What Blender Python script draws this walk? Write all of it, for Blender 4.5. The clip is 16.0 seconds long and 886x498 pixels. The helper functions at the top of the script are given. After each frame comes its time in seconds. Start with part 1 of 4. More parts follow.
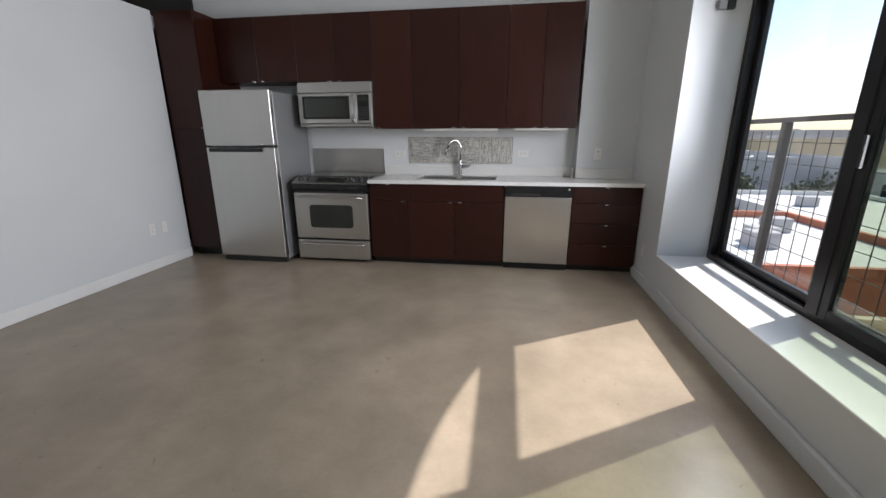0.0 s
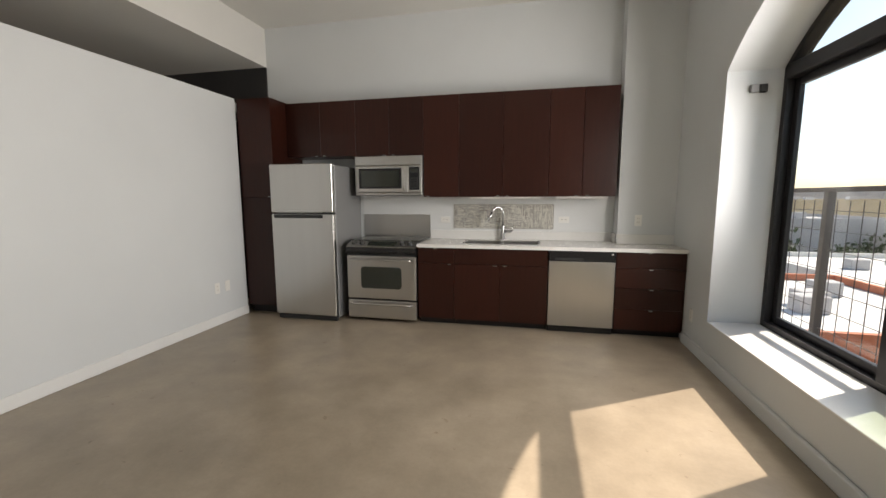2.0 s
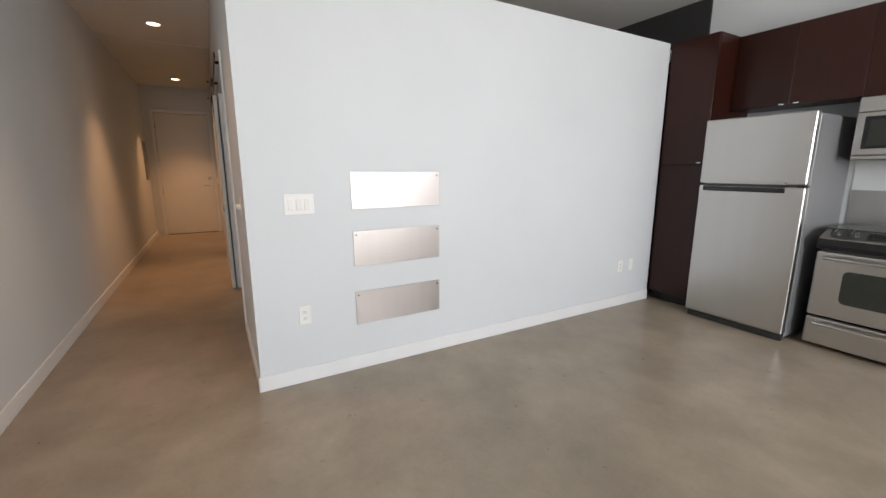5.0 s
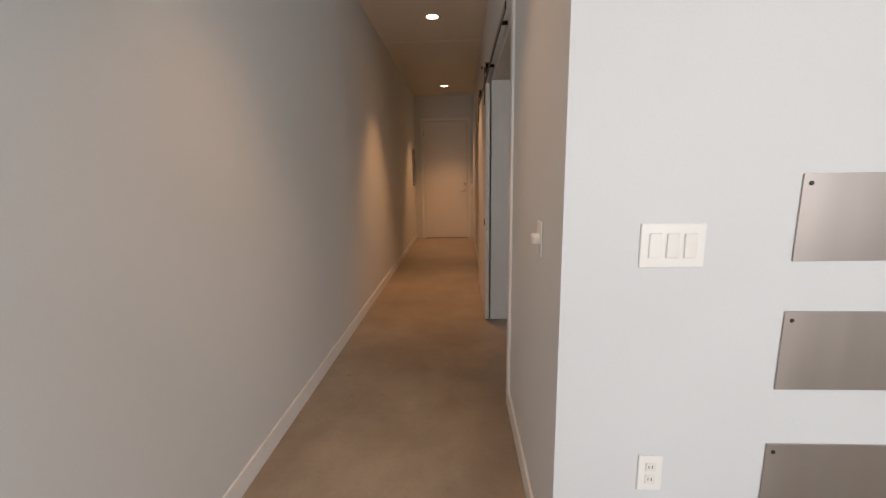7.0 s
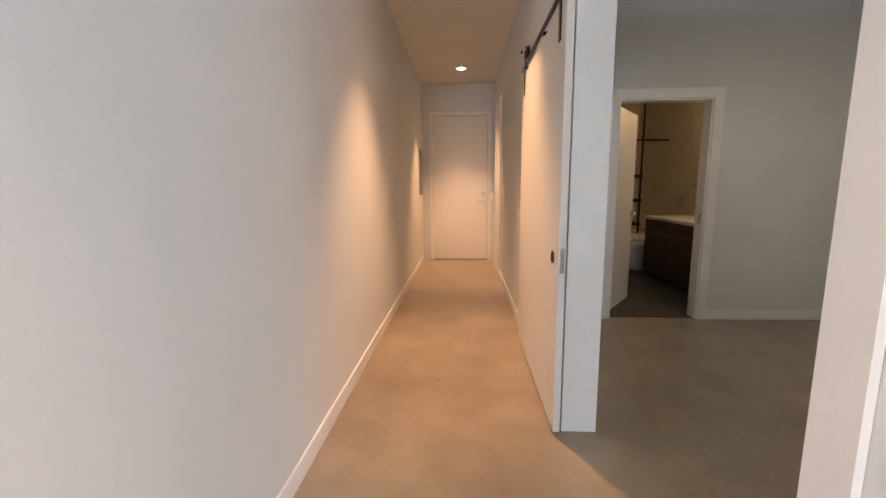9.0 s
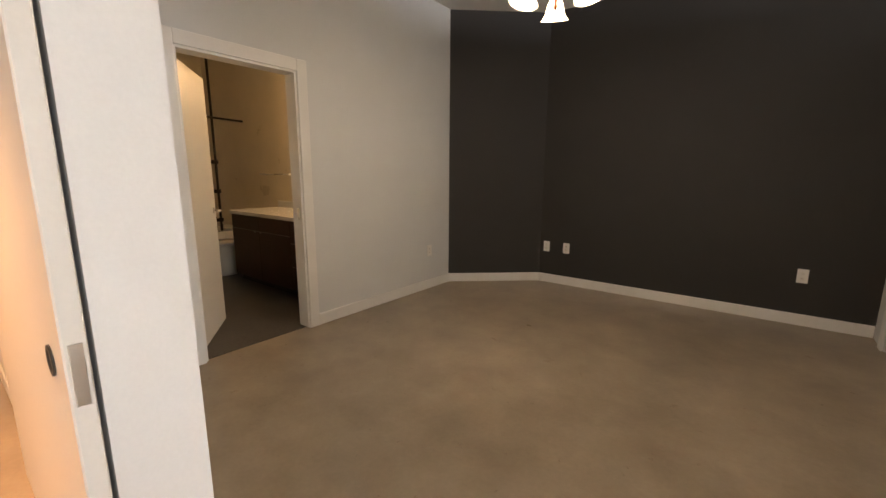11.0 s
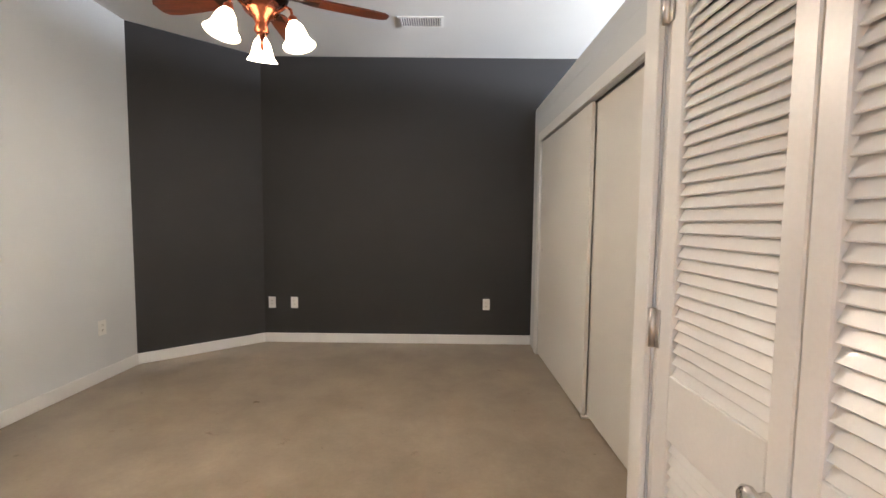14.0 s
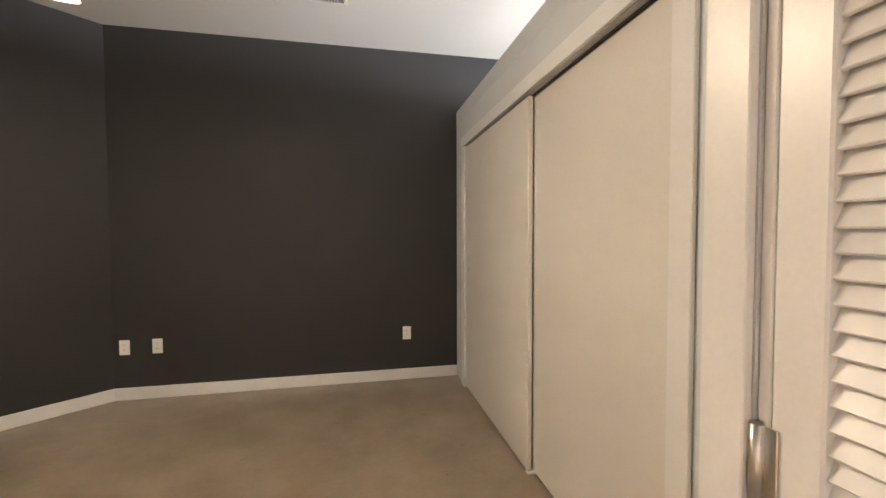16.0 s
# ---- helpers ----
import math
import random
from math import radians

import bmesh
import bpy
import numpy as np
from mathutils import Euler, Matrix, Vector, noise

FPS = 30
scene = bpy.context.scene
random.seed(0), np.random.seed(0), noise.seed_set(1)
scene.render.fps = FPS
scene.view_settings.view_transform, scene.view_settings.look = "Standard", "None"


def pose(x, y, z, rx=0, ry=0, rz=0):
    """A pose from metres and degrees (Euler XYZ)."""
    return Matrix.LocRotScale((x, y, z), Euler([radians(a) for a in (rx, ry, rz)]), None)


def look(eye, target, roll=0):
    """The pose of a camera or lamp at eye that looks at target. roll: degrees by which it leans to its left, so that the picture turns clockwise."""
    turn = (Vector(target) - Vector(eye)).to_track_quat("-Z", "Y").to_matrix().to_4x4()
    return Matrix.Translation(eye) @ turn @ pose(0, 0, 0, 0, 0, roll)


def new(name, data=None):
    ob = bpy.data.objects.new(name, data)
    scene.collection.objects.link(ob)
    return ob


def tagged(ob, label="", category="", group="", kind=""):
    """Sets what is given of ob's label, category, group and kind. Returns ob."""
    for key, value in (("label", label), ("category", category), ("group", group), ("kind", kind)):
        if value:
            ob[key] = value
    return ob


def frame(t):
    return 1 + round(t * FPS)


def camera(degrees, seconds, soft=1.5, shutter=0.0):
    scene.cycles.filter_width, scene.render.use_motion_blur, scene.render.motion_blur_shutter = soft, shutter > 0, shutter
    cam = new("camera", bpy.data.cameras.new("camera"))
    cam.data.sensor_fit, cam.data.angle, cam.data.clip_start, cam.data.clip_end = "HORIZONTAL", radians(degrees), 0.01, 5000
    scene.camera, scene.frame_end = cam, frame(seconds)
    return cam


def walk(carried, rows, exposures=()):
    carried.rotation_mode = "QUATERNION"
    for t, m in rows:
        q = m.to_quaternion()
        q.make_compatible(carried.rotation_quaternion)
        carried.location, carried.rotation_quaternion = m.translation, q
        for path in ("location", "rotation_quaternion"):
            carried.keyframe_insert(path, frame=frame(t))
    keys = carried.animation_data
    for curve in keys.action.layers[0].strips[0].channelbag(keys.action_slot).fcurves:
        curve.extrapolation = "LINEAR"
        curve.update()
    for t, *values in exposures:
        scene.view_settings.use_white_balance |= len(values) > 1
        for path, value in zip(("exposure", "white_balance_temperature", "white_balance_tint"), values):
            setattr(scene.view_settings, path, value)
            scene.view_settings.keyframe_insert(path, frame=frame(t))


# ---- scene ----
cam = camera(95.2, 16.0)
PATH = [
    (0, (0.453, 0.658, 1.302), (0.166, 2.562, 0.761), -0.1),
    (0.5, (0.289, 0.492, 1.357), (-0.024, 2.434, 0.995), -0.3),
    (1, (0.293, 0.437, 1.374), (-0.074, 2.381, 1.082), -0.3),
    (1.5, (0.322, 0.452, 1.371), (-0.086, 2.393, 1.109), -0.2),
    (2, (0.288, 0.47, 1.371), (-0.137, 2.408, 1.115), -0.2),
    (2.5, (0.274, 0.467, 1.372), (-0.171, 2.4, 1.11), -0.3),
    (3, (0.251, 0.459, 1.372), (-0.269, 2.37, 1.096), -0.3),
    (3.5, (0.201, 0.49, 1.353), (-0.529, 2.329, 1.061), -0.3),
    (4, (0.06, 0.629, 1.337), (-1.025, 2.278, 1.016), -0.2),
    (4.5, (-0.194, 0.763, 1.324), (-1.663, 2.077, 0.982), -0.2),
    (5, (-0.508, 0.737, 1.324), (-2.218, 1.7, 0.939), -0.1),
    (7.5, (-2.334, 0.547, 1.309), (-4.294, 0.34, 0.969), -0.7),
    (8, (-2.79, 0.431, 1.26), (-4.744, 0.178, 0.919), -0.5),
    (8.2, (-2.967, 0.371, 1.254), (-4.924, 0.125, 0.92), -0.5),
    (10.5, (-4.358, 0.556, 1.25), (-6.063, 1.548, 0.921), -0.6),
    (11, (-4.551, 0.708, 1.263), (-5.754, 2.264, 0.899), 0.3),
    (11.5, (-4.632, 0.842, 1.265), (-5.304, 2.69, 0.902), -0.1),
    (12, (-4.656, 0.873, 1.255), (-5.106, 2.774, 0.828), -0.0),
    (12.5, (-4.664, 0.884, 1.257), (-5.028, 2.813, 0.875), -0.3),
    (13, (-4.623, 0.903, 1.288), (-4.845, 2.877, 1.054), 0.1),
    (13.5, (-4.619, 0.912, 1.324), (-4.714, 2.906, 1.203), 0.3),
    (14, (-4.631, 0.921, 1.305), (-4.638, 2.916, 1.172), 0.6),
    (14.5, (-4.64, 1.021, 1.271), (-4.536, 3.001, 1.009), 1.3),
    (15, (-4.587, 1.303, 1.282), (-4.477, 3.296, 1.148), -0.7),
    (15.5, (-4.559, 1.484, 1.311), (-4.398, 3.477, 1.256), -1.4),
    (16, (-4.599, 1.498, 1.335), (-4.194, 3.455, 1.264), -0.2),
]
walk(cam, [(t, look(eye, target, roll)) for t, eye, target, roll in PATH],
     [(0, 0.45, 6300, 15), (2, 0.62, 7200, 14), (3.5, 0.68, 7000, 13), (4.5, 1.0, 6500, 14), (5, 1.1, 6500, 14), (7.3, 1.1, 6800, 17), (7.6, 1.25, 6700, 16), (8, 1.85, 6050, 14),
      (10.5, 2.75, 6100, 15), (11, 3.1, 6900, 17), (12, 4.05, 6300, 15), (13, 3.85, 5800, 14), (14.2, 3.85, 5900, 14), (15, 3.85, 6400, 15), (16, 3.8, 6500, 15)])

# ---- light ----
world = bpy.data.worlds.new("sky")
scene.world = world
world.use_nodes = True
wn = world.node_tree
sky = wn.nodes.new("ShaderNodeTexSky")
sky.sky_type = 'NISHITA'
sky.sun_disc = False
SUN_WAY = Vector((-0.75, -0.445, -1.0)).normalized()
sky.sun_elevation = math.asin(-SUN_WAY.z)
sky.sun_rotation = math.atan2(-SUN_WAY.x, -SUN_WAY.y)
sky.air_density, sky.dust_density = 1.0, 1.0
wn.links.new(sky.outputs[0], wn.nodes["Background"].inputs[0])
wn.nodes["Background"].inputs[1].default_value = 0.15

sun = new("sun", bpy.data.lights.new("sun", "SUN"))
sun.data.energy, sun.data.angle, sun.data.color = 5.0, radians(0.6), (1.0, 0.95, 0.87)
sun.matrix_world = look((6, 6, 8), Vector((6, 6, 8)) + SUN_WAY)

WARM = (1.0, 0.80, 0.58)


def lamp_area(name, at, to, sx, sy, watts, color):
    d = bpy.data.lights.new(name, "AREA")
    d.shape, d.size, d.size_y, d.energy, d.color = "RECTANGLE", sx, sy, watts, color
    d.spread = radians(152)
    o = new(name, d)
    o.matrix_world = look(at, to)
    return o


def lamp_spot(name, at, watts, color, angle=95, blend=0.6):
    d = bpy.data.lights.new(name, "SPOT")
    d.energy, d.color, d.spot_size, d.spot_blend, d.shadow_soft_size = watts, color, radians(angle), blend, 0.05
    o = new(name, d)
    o.matrix_world = look(at, Vector(at) - Vector((0, 0.0001, 1)))
    return o


def lamp_point(name, at, watts, color, r=0.04):
    d = bpy.data.lights.new(name, "POINT")
    d.energy, d.color, d.shadow_soft_size = watts, color, r
    o = new(name, d)
    o.location = at
    return o


# skylight through the two arched windows, and the lamps of the hall
for wy, watts in ((2.92, 54), (-1.03, 21)):
    lamp_area("window_skylight", (2.085, wy, 1.68), (1.0, wy, 1.66), 1.6, 1.15, watts, (0.95, 0.97, 1.0))
DOWNLIGHTS = (-3.4, -6.45, -9.72)
for lx in DOWNLIGHTS:
    lamp_spot("downlight_lamp", (lx, 0.33, 2.92), 68 if lx < -4 else 26, (1.0, 0.52, 0.23), 74, 0.85)
lamp_point("bath_lamp", (-8.3, 3.25, 2.15), 2.4, (1.0, 0.62, 0.27), 0.1)


# ---- materials ----
def mat(name, base, rough=0.5, metal=0.0, var=0.06, scale=3.0, fine=60.0, bump=0.02, stretch=(1, 1, 1), coat=0.0, rvar=0.08, spec=0.5, each=0.0):
    m = bpy.data.materials.new(name)
    m.use_nodes = True
    nt = m.node_tree
    b = nt.nodes["Principled BSDF"]
    N = nt.nodes.new
    L = nt.links.new
    co = N("ShaderNodeTexCoord")
    mp = N("ShaderNodeMapping")
    mp.inputs["Scale"].default_value = stretch
    L(co.outputs["Object"], mp.inputs[0])
    n1 = N("ShaderNodeTexNoise")
    n1.inputs["Scale"].default_value, n1.inputs["Detail"].default_value = scale, 5
    n2 = N("ShaderNodeTexNoise")
    n2.inputs["Scale"].default_value, n2.inputs["Detail"].default_value = fine, 3
    L(mp.outputs[0], n1.inputs["Vector"])
    L(mp.outputs[0], n2.inputs["Vector"])
    mix = N("ShaderNodeMath")
    mix.operation = "MULTIPLY_ADD"
    mix.inputs[1].default_value = 0.4
    L(n2.outputs["Fac"], mix.inputs[0])
    sc = N("ShaderNodeMath")
    sc.operation = "MULTIPLY"
    sc.inputs[1].default_value = 0.6
    L(n1.outputs["Fac"], sc.inputs[0])
    L(sc.outputs[0], mix.inputs[2])
    ramp = N("ShaderNodeValToRGB")
    lo = [max(0, c * (1 - 2.0 * var)) for c in base]
    hi = [min(1, c * (1 + 2.0 * var)) for c in base]
    ramp.color_ramp.elements[0].position, ramp.color_ramp.elements[0].color = 0.3, (*lo, 1)
    ramp.color_ramp.elements[1].position, ramp.color_ramp.elements[1].color = 0.7, (*hi, 1)
    L(mix.outputs[0], ramp.inputs[0])
    col = ramp.outputs[0]
    if each:
        # every board a little lighter or darker than the next
        info, rng, mul = N("ShaderNodeObjectInfo"), N("ShaderNodeMapRange"), N("ShaderNodeVectorMath")
        rng.inputs[3].default_value, rng.inputs[4].default_value = 1 - each, 1 + each
        L(info.outputs["Random"], rng.inputs[0])
        mul.operation = "SCALE"
        L(col, mul.inputs[0])
        L(rng.outputs[0], mul.inputs["Scale"])
        col = mul.outputs[0]
    L(col, b.inputs["Base Color"])
    b.inputs["Specular IOR Level"].default_value = spec
    rr = N("ShaderNodeMapRange")
    rr.inputs[3].default_value, rr.inputs[4].default_value = max(0.02, rough - rvar), min(1, rough + rvar)
    L(n1.outputs["Fac"], rr.inputs[0])
    L(rr.outputs[0], b.inputs["Roughness"])
    b.inputs["Metallic"].default_value = metal
    b.inputs["Coat Weight"].default_value = coat
    if bump:
        bp = N("ShaderNodeBump")
        bp.inputs["Strength"].default_value, bp.inputs["Distance"].default_value = bump, 0.01
        L(n2.outputs["Fac"], bp.inputs["Height"])
        L(bp.outputs[0], b.inputs["Normal"])
    return m


def glass_mat(name, tint):
    m = bpy.data.materials.new(name)
    m.use_nodes = True
    nt = m.node_tree
    nt.nodes.remove(nt.nodes["Principled BSDF"])
    tr = nt.nodes.new("ShaderNodeBsdfTransparent")
    tr.inputs[0].default_value = (*tint, 1)
    gl = nt.nodes.new("ShaderNodeBsdfGlossy")
    gl.inputs["Roughness"].default_value = 0.02
    mx = nt.nodes.new("ShaderNodeMixShader")
    mx.inputs[0].default_value = 0.05
    nt.links.new(tr.outputs[0], mx.inputs[1])
    nt.links.new(gl.outputs[0], mx.inputs[2])
    nt.links.new(mx.outputs[0], nt.nodes["Material Output"].inputs[0])
    return m


def glow_mat(name, color, strength):
    m = bpy.data.materials.new(name)
    m.use_nodes = True
    b = m.node_tree.nodes["Principled BSDF"]
    b.inputs["Base Color"].default_value = (0.9, 0.85, 0.75, 1)
    b.inputs["Emission Color"].default_value = (*color, 1)
    b.inputs["Emission Strength"].default_value = strength
    return m


def concrete_mat():
    m = bpy.data.materials.new("polished_concrete")
    m.use_nodes = True
    nt = m.node_tree
    N, L = nt.nodes.new, nt.links.new
    b = nt.nodes["Principled BSDF"]
    co = N("ShaderNodeTexCoord")

    def noise_node(scale, detail, rough=0.55, dist=0.0):
        n = N("ShaderNodeTexNoise")
        n.inputs["Scale"].default_value, n.inputs["Detail"].default_value = scale, detail
        n.inputs["Roughness"].default_value, n.inputs["Distortion"].default_value = rough, dist
        L(co.outputs["Object"], n.inputs["Vector"])
        return n
    big, mid, fine, spots = noise_node(0.7, 7, 0.55, 0.2), noise_node(2.6, 9, 0.6, 0.1), noise_node(45, 4), noise_node(11.0, 4, 0.65, 0.4)
    r1 = N("ShaderNodeValToRGB")
    r1.color_ramp.elements[0].position, r1.color_ramp.elements[0].color = 0.25, (0.245, 0.200, 0.146, 1)
    r1.color_ramp.elements[1].position, r1.color_ramp.elements[1].color = 0.75, (0.415, 0.348, 0.268, 1)
    L(big.outputs["Fac"], r1.inputs[0])
    r2 = N("ShaderNodeValToRGB")
    r2.color_ramp.elements[0].position, r2.color_ramp.elements[0].color = 0.3, (0.66, 0.64, 0.62, 1)
    r2.color_ramp.elements[1].position, r2.color_ramp.elements[1].color = 0.7, (1.12, 1.10, 1.07, 1)
    L(mid.outputs["Fac"], r2.inputs[0])
    mx = N("ShaderNodeMix")
    mx.data_type, mx.blend_type = "RGBA", "MULTIPLY"
    mx.inputs[0].default_value = 0.75
    L(r1.outputs[0], mx.inputs[6])
    L(r2.outputs[0], mx.inputs[7])
    # dark scuffs and specks
    r3 = N("ShaderNodeValToRGB")
    r3.color_ramp.elements[0].position, r3.color_ramp.elements[0].color = 0.66, (1, 1, 1, 1)
    r3.color_ramp.elements[1].position, r3.color_ramp.elements[1].color = 0.76, (0.62, 0.53, 0.5, 1)
    L(spots.outputs["Fac"], r3.inputs[0])
    mx2 = N("ShaderNodeMix")
    mx2.data_type, mx2.blend_type = "RGBA", "MULTIPLY"
    mx2.inputs[0].default_value = 1.0
    L(mx.outputs[2], mx2.inputs[6])
    L(r3.outputs[0], mx2.inputs[7])
    r4 = N("ShaderNodeValToRGB")
    r4.color_ramp.elements[0].position, r4.color_ramp.elements[0].color = 0.2, (0.93, 0.93, 0.93, 1)
    r4.color_ramp.elements[1].position, r4.color_ramp.elements[1].color = 0.8, (1.05, 1.05, 1.05, 1)
    L(fine.outputs["Fac"], r4.inputs[0])
    mx3 = N("ShaderNodeMix")
    mx3.data_type, mx3.blend_type = "RGBA", "MULTIPLY"
    mx3.inputs[0].default_value = 1.0
    L(mx2.outputs[2], mx3.inputs[6])
    L(r4.outputs[0], mx3.inputs[7])
    L(mx3.outputs[2], b.inputs["Base Color"])
    rr = N("ShaderNodeMapRange")
    rr.inputs[3].default_value, rr.inputs[4].default_value = 0.24, 0.36
    L(mid.outputs["Fac"], rr.inputs[0])
    L(rr.outputs[0], b.inputs["Roughness"])
    b.inputs["Specular IOR Level"].default_value = 0.45
    bp = N("ShaderNodeBump")
    bp.inputs["Strength"].default_value, bp.inputs["Distance"].default_value = 0.012, 0.01
    L(fine.outputs["Fac"], bp.inputs["Height"])
    L(bp.outputs[0], b.inputs["Normal"])
    return m


M_FLOOR = concrete_mat()
M_WALL = mat("painted_wall_pale_grey", (0.64, 0.66, 0.66), 0.55, var=0.02, scale=1.5, fine=220, bump=0.04)
M_CEIL = mat("painted_ceiling_white", (0.72, 0.71, 0.67), 0.8, var=0.02, scale=1.2, fine=150, bump=0.04)
M_DARK = mat("painted_wall_charcoal", (0.034, 0.033, 0.0325), 0.66, spec=0.35, var=0.06, scale=1.8, fine=200, bump=0.05)
M_TRIM = mat("white_trim_paint", (0.76, 0.76, 0.74), 0.35, var=0.02, scale=4, fine=120, bump=0.02)
M_DOOR = mat("off_white_door_paint", (0.70, 0.68, 0.63), 0.35, var=0.02, scale=2, fine=90, bump=0.02)
M_WOOD = mat("dark_mahogany_veneer", (0.0285, 0.0068, 0.0036), 0.32, spec=0.32, each=0.18, var=0.13, scale=5, fine=70, bump=0.02, stretch=(7, 7, 0.6))
M_TOE = mat("black_toe_kick", (0.012, 0.010, 0.010), 0.6)
M_STEEL = mat("brushed_stainless_steel", (0.56, 0.55, 0.53), 0.30, 1.0, var=0.015, scale=2, fine=220, bump=0.012, stretch=(6, 6, 0.25), rvar=0.03)
M_STEELH = mat("brushed_steel_sheet", (0.50, 0.46, 0.43), 0.40, 1.0, var=0.02, scale=2, fine=220, bump=0.012, stretch=(1, 8, 0.3), rvar=0.04)
M_FRIDGE_SIDE = mat("grey_appliance_paint", (0.24, 0.24, 0.24), 0.45, 0.3, var=0.04, fine=200)
M_CHROME = mat("chrome", (0.60, 0.60, 0.60), 0.20, 1.0, var=0.01, bump=0, rvar=0.03)
M_NICKEL = mat("satin_nickel", (0.62, 0.60, 0.56), 0.28, 1.0, var=0.03, bump=0)
M_BLACK = mat("black_enamel", (0.012, 0.012, 0.013), 0.25, var=0.1)
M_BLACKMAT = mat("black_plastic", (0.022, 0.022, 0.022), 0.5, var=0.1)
M_OVENGLASS = mat("dark_oven_glass", (0.030, 0.034, 0.028), 0.08, var=0.1, bump=0, rvar=0.02)
M_QUARTZ = mat("white_quartz", (0.74, 0.73, 0.70), 0.25, var=0.010, scale=30, fine=300, bump=0.0)
M_SPLASH = mat("white_backsplash_paint", (0.70, 0.71, 0.70), 0.4, var=0.03, scale=2, fine=150)
M_FRAME = mat("dark_bronze_aluminium", (0.022, 0.021, 0.023), 0.4, 0.4, var=0.1)
M_IRON = mat("weathered_rail_steel", (0.07, 0.055, 0.05), 0.6, 0.3, var=0.2)
M_PLASTIC = mat("white_plastic", (0.80, 0.79, 0.75), 0.35, var=0.01, bump=0)
M_PLASTIC2 = mat("ivory_plastic", (0.77, 0.75, 0.70), 0.35, var=0.01, bump=0)
M_GLASS = glass_mat("clear_window_glass", (0.96, 0.98, 0.97))
M_TINT = glass_mat("screened_window_glass", (0.62, 0.68, 0.60))
M_RUBBER = mat("dark_door_gap", (0.01, 0.01, 0.01), 0.8)
M_COPPER = mat("antique_copper", (0.40, 0.115, 0.055), 0.28, 0.9, var=0.12, scale=12)
M_BRONZE = mat("oil_rubbed_bronze", (0.040, 0.022, 0.016), 0.30, 0.8, var=0.15, scale=12)
M_BLADE = mat("cherry_fan_blade", (0.17, 0.045, 0.02), 0.35, var=0.25, scale=6, fine=50, stretch=(1, 12, 12), coat=0.2)
M_SHADE = glow_mat("lit_frosted_glass", (1.0, 0.80, 0.50), 1.1)
M_DOWN = glow_mat("lit_downlight_lens", (1.0, 0.84, 0.58), 3.5)
M_TILE = mat("cream_wall_tile", (0.62, 0.55, 0.43), 0.3, var=0.04, scale=3)
M_SLATE = mat("dark_slate_floor_tile", (0.055, 0.052, 0.048), 0.5, var=0.25, scale=4)
M_CERAMIC = mat("white_glazed_ceramic", (0.78, 0.75, 0.68), 0.12, var=0.01, bump=0)
M_MIRROR = mat("mirror_glass", (0.9, 0.9, 0.9), 0.02, 1.0, var=0.0, bump=0, rvar=0.0)
M_CADDY = mat("dark_bronze_wire", (0.03, 0.022, 0.016), 0.4, 0.6)


# ---- builders ----
def bm_box(bm, x0, x1, y0, y1, z0, z1, bev=0.0, seg=1):
    r = bmesh.ops.create_cube(bm, size=1, matrix=Matrix.LocRotScale(((x0 + x1) / 2, (y0 + y1) / 2, (z0 + z1) / 2), None, (abs(x1 - x0), abs(y1 - y0), abs(z1 - z0))))
    if bev:
        edges = list({e for v in r["verts"] for e in v.link_edges})
        bmesh.ops.bevel(bm, geom=edges, offset=bev, segments=seg, affect="EDGES", profile=0.5)
    return bm


def cube(x0, x1, y0, y1, z0, z1, bev=0.0, seg=1):
    return bm_box(bmesh.new(), x0, x1, y0, y1, z0, z1, bev, seg)


def boxes(*rows, bev=0.0):
    bm = bmesh.new()
    for r in rows:
        bm_box(bm, *r, bev=bev)
    return bm


def tube(points, r, sides=10, bm=None):
    """A round bar along a chain of points."""
    bm = bm or bmesh.new()
    pts = [Vector(p) for p in points]
    rings = []
    for i, p in enumerate(pts):
        d = (pts[min(i + 1, len(pts) - 1)] - pts[max(i - 1, 0)]).normalized()
        q = d.to_track_quat("Z", "Y")
        rr = r[i] if isinstance(r, (list, tuple)) else r
        rings.append([bm.verts.new(p + q @ Vector((rr * math.cos(a), rr * math.sin(a), 0))) for a in [2 * math.pi * k / sides for k in range(sides)]])
    for a, b in zip(rings, rings[1:]):
        for k in range(sides):
            f = bm.faces.new((a[k], a[(k + 1) % sides], b[(k + 1) % sides], b[k]))
            f.smooth = True
    bm.faces.new(rings[0][::-1])
    bm.faces.new(rings[-1])
    return bm


def lathe(profile, at, sides=24, axis="Z", bm=None, closed=True):
    """Turned shape: profile of (radius, height) about an axis through at."""
    bm = bm or bmesh.new()
    rot = {"Z": Matrix(), "Y": Matrix.Rotation(radians(90), 4, "X"), "X": Matrix.Rotation(radians(90), 4, "Y")}[axis]
    m = Matrix.Translation(at) @ rot
    rings = []
    for r, h in profile:
        rings.append([bm.verts.new(m @ Vector((r * math.cos(2 * math.pi * k / sides), r * math.sin(2 * math.pi * k / sides), h))) for k in range(sides)])
    for a, b in zip(rings, rings[1:]):
        for k in range(sides):
            f = bm.faces.new((a[k], a[(k + 1) % sides], b[(k + 1) % sides], b[k]))
            f.smooth = True
    if closed:
        bm.faces.new(rings[0][::-1])
        bm.faces.new(rings[-1])
    return bm


def mesh_of(name, bm, material):
    bmesh.ops.recalc_face_normals(bm, faces=bm.faces)
    me = bpy.data.meshes.new(name)
    bm.to_mesh(me)
    bm.free()
    me.materials.append(material)
    return me


def setting(name, bm, material, label="", category=""):
    return tagged(new(name, mesh_of(name, bm, material)), label, category, kind="structure")


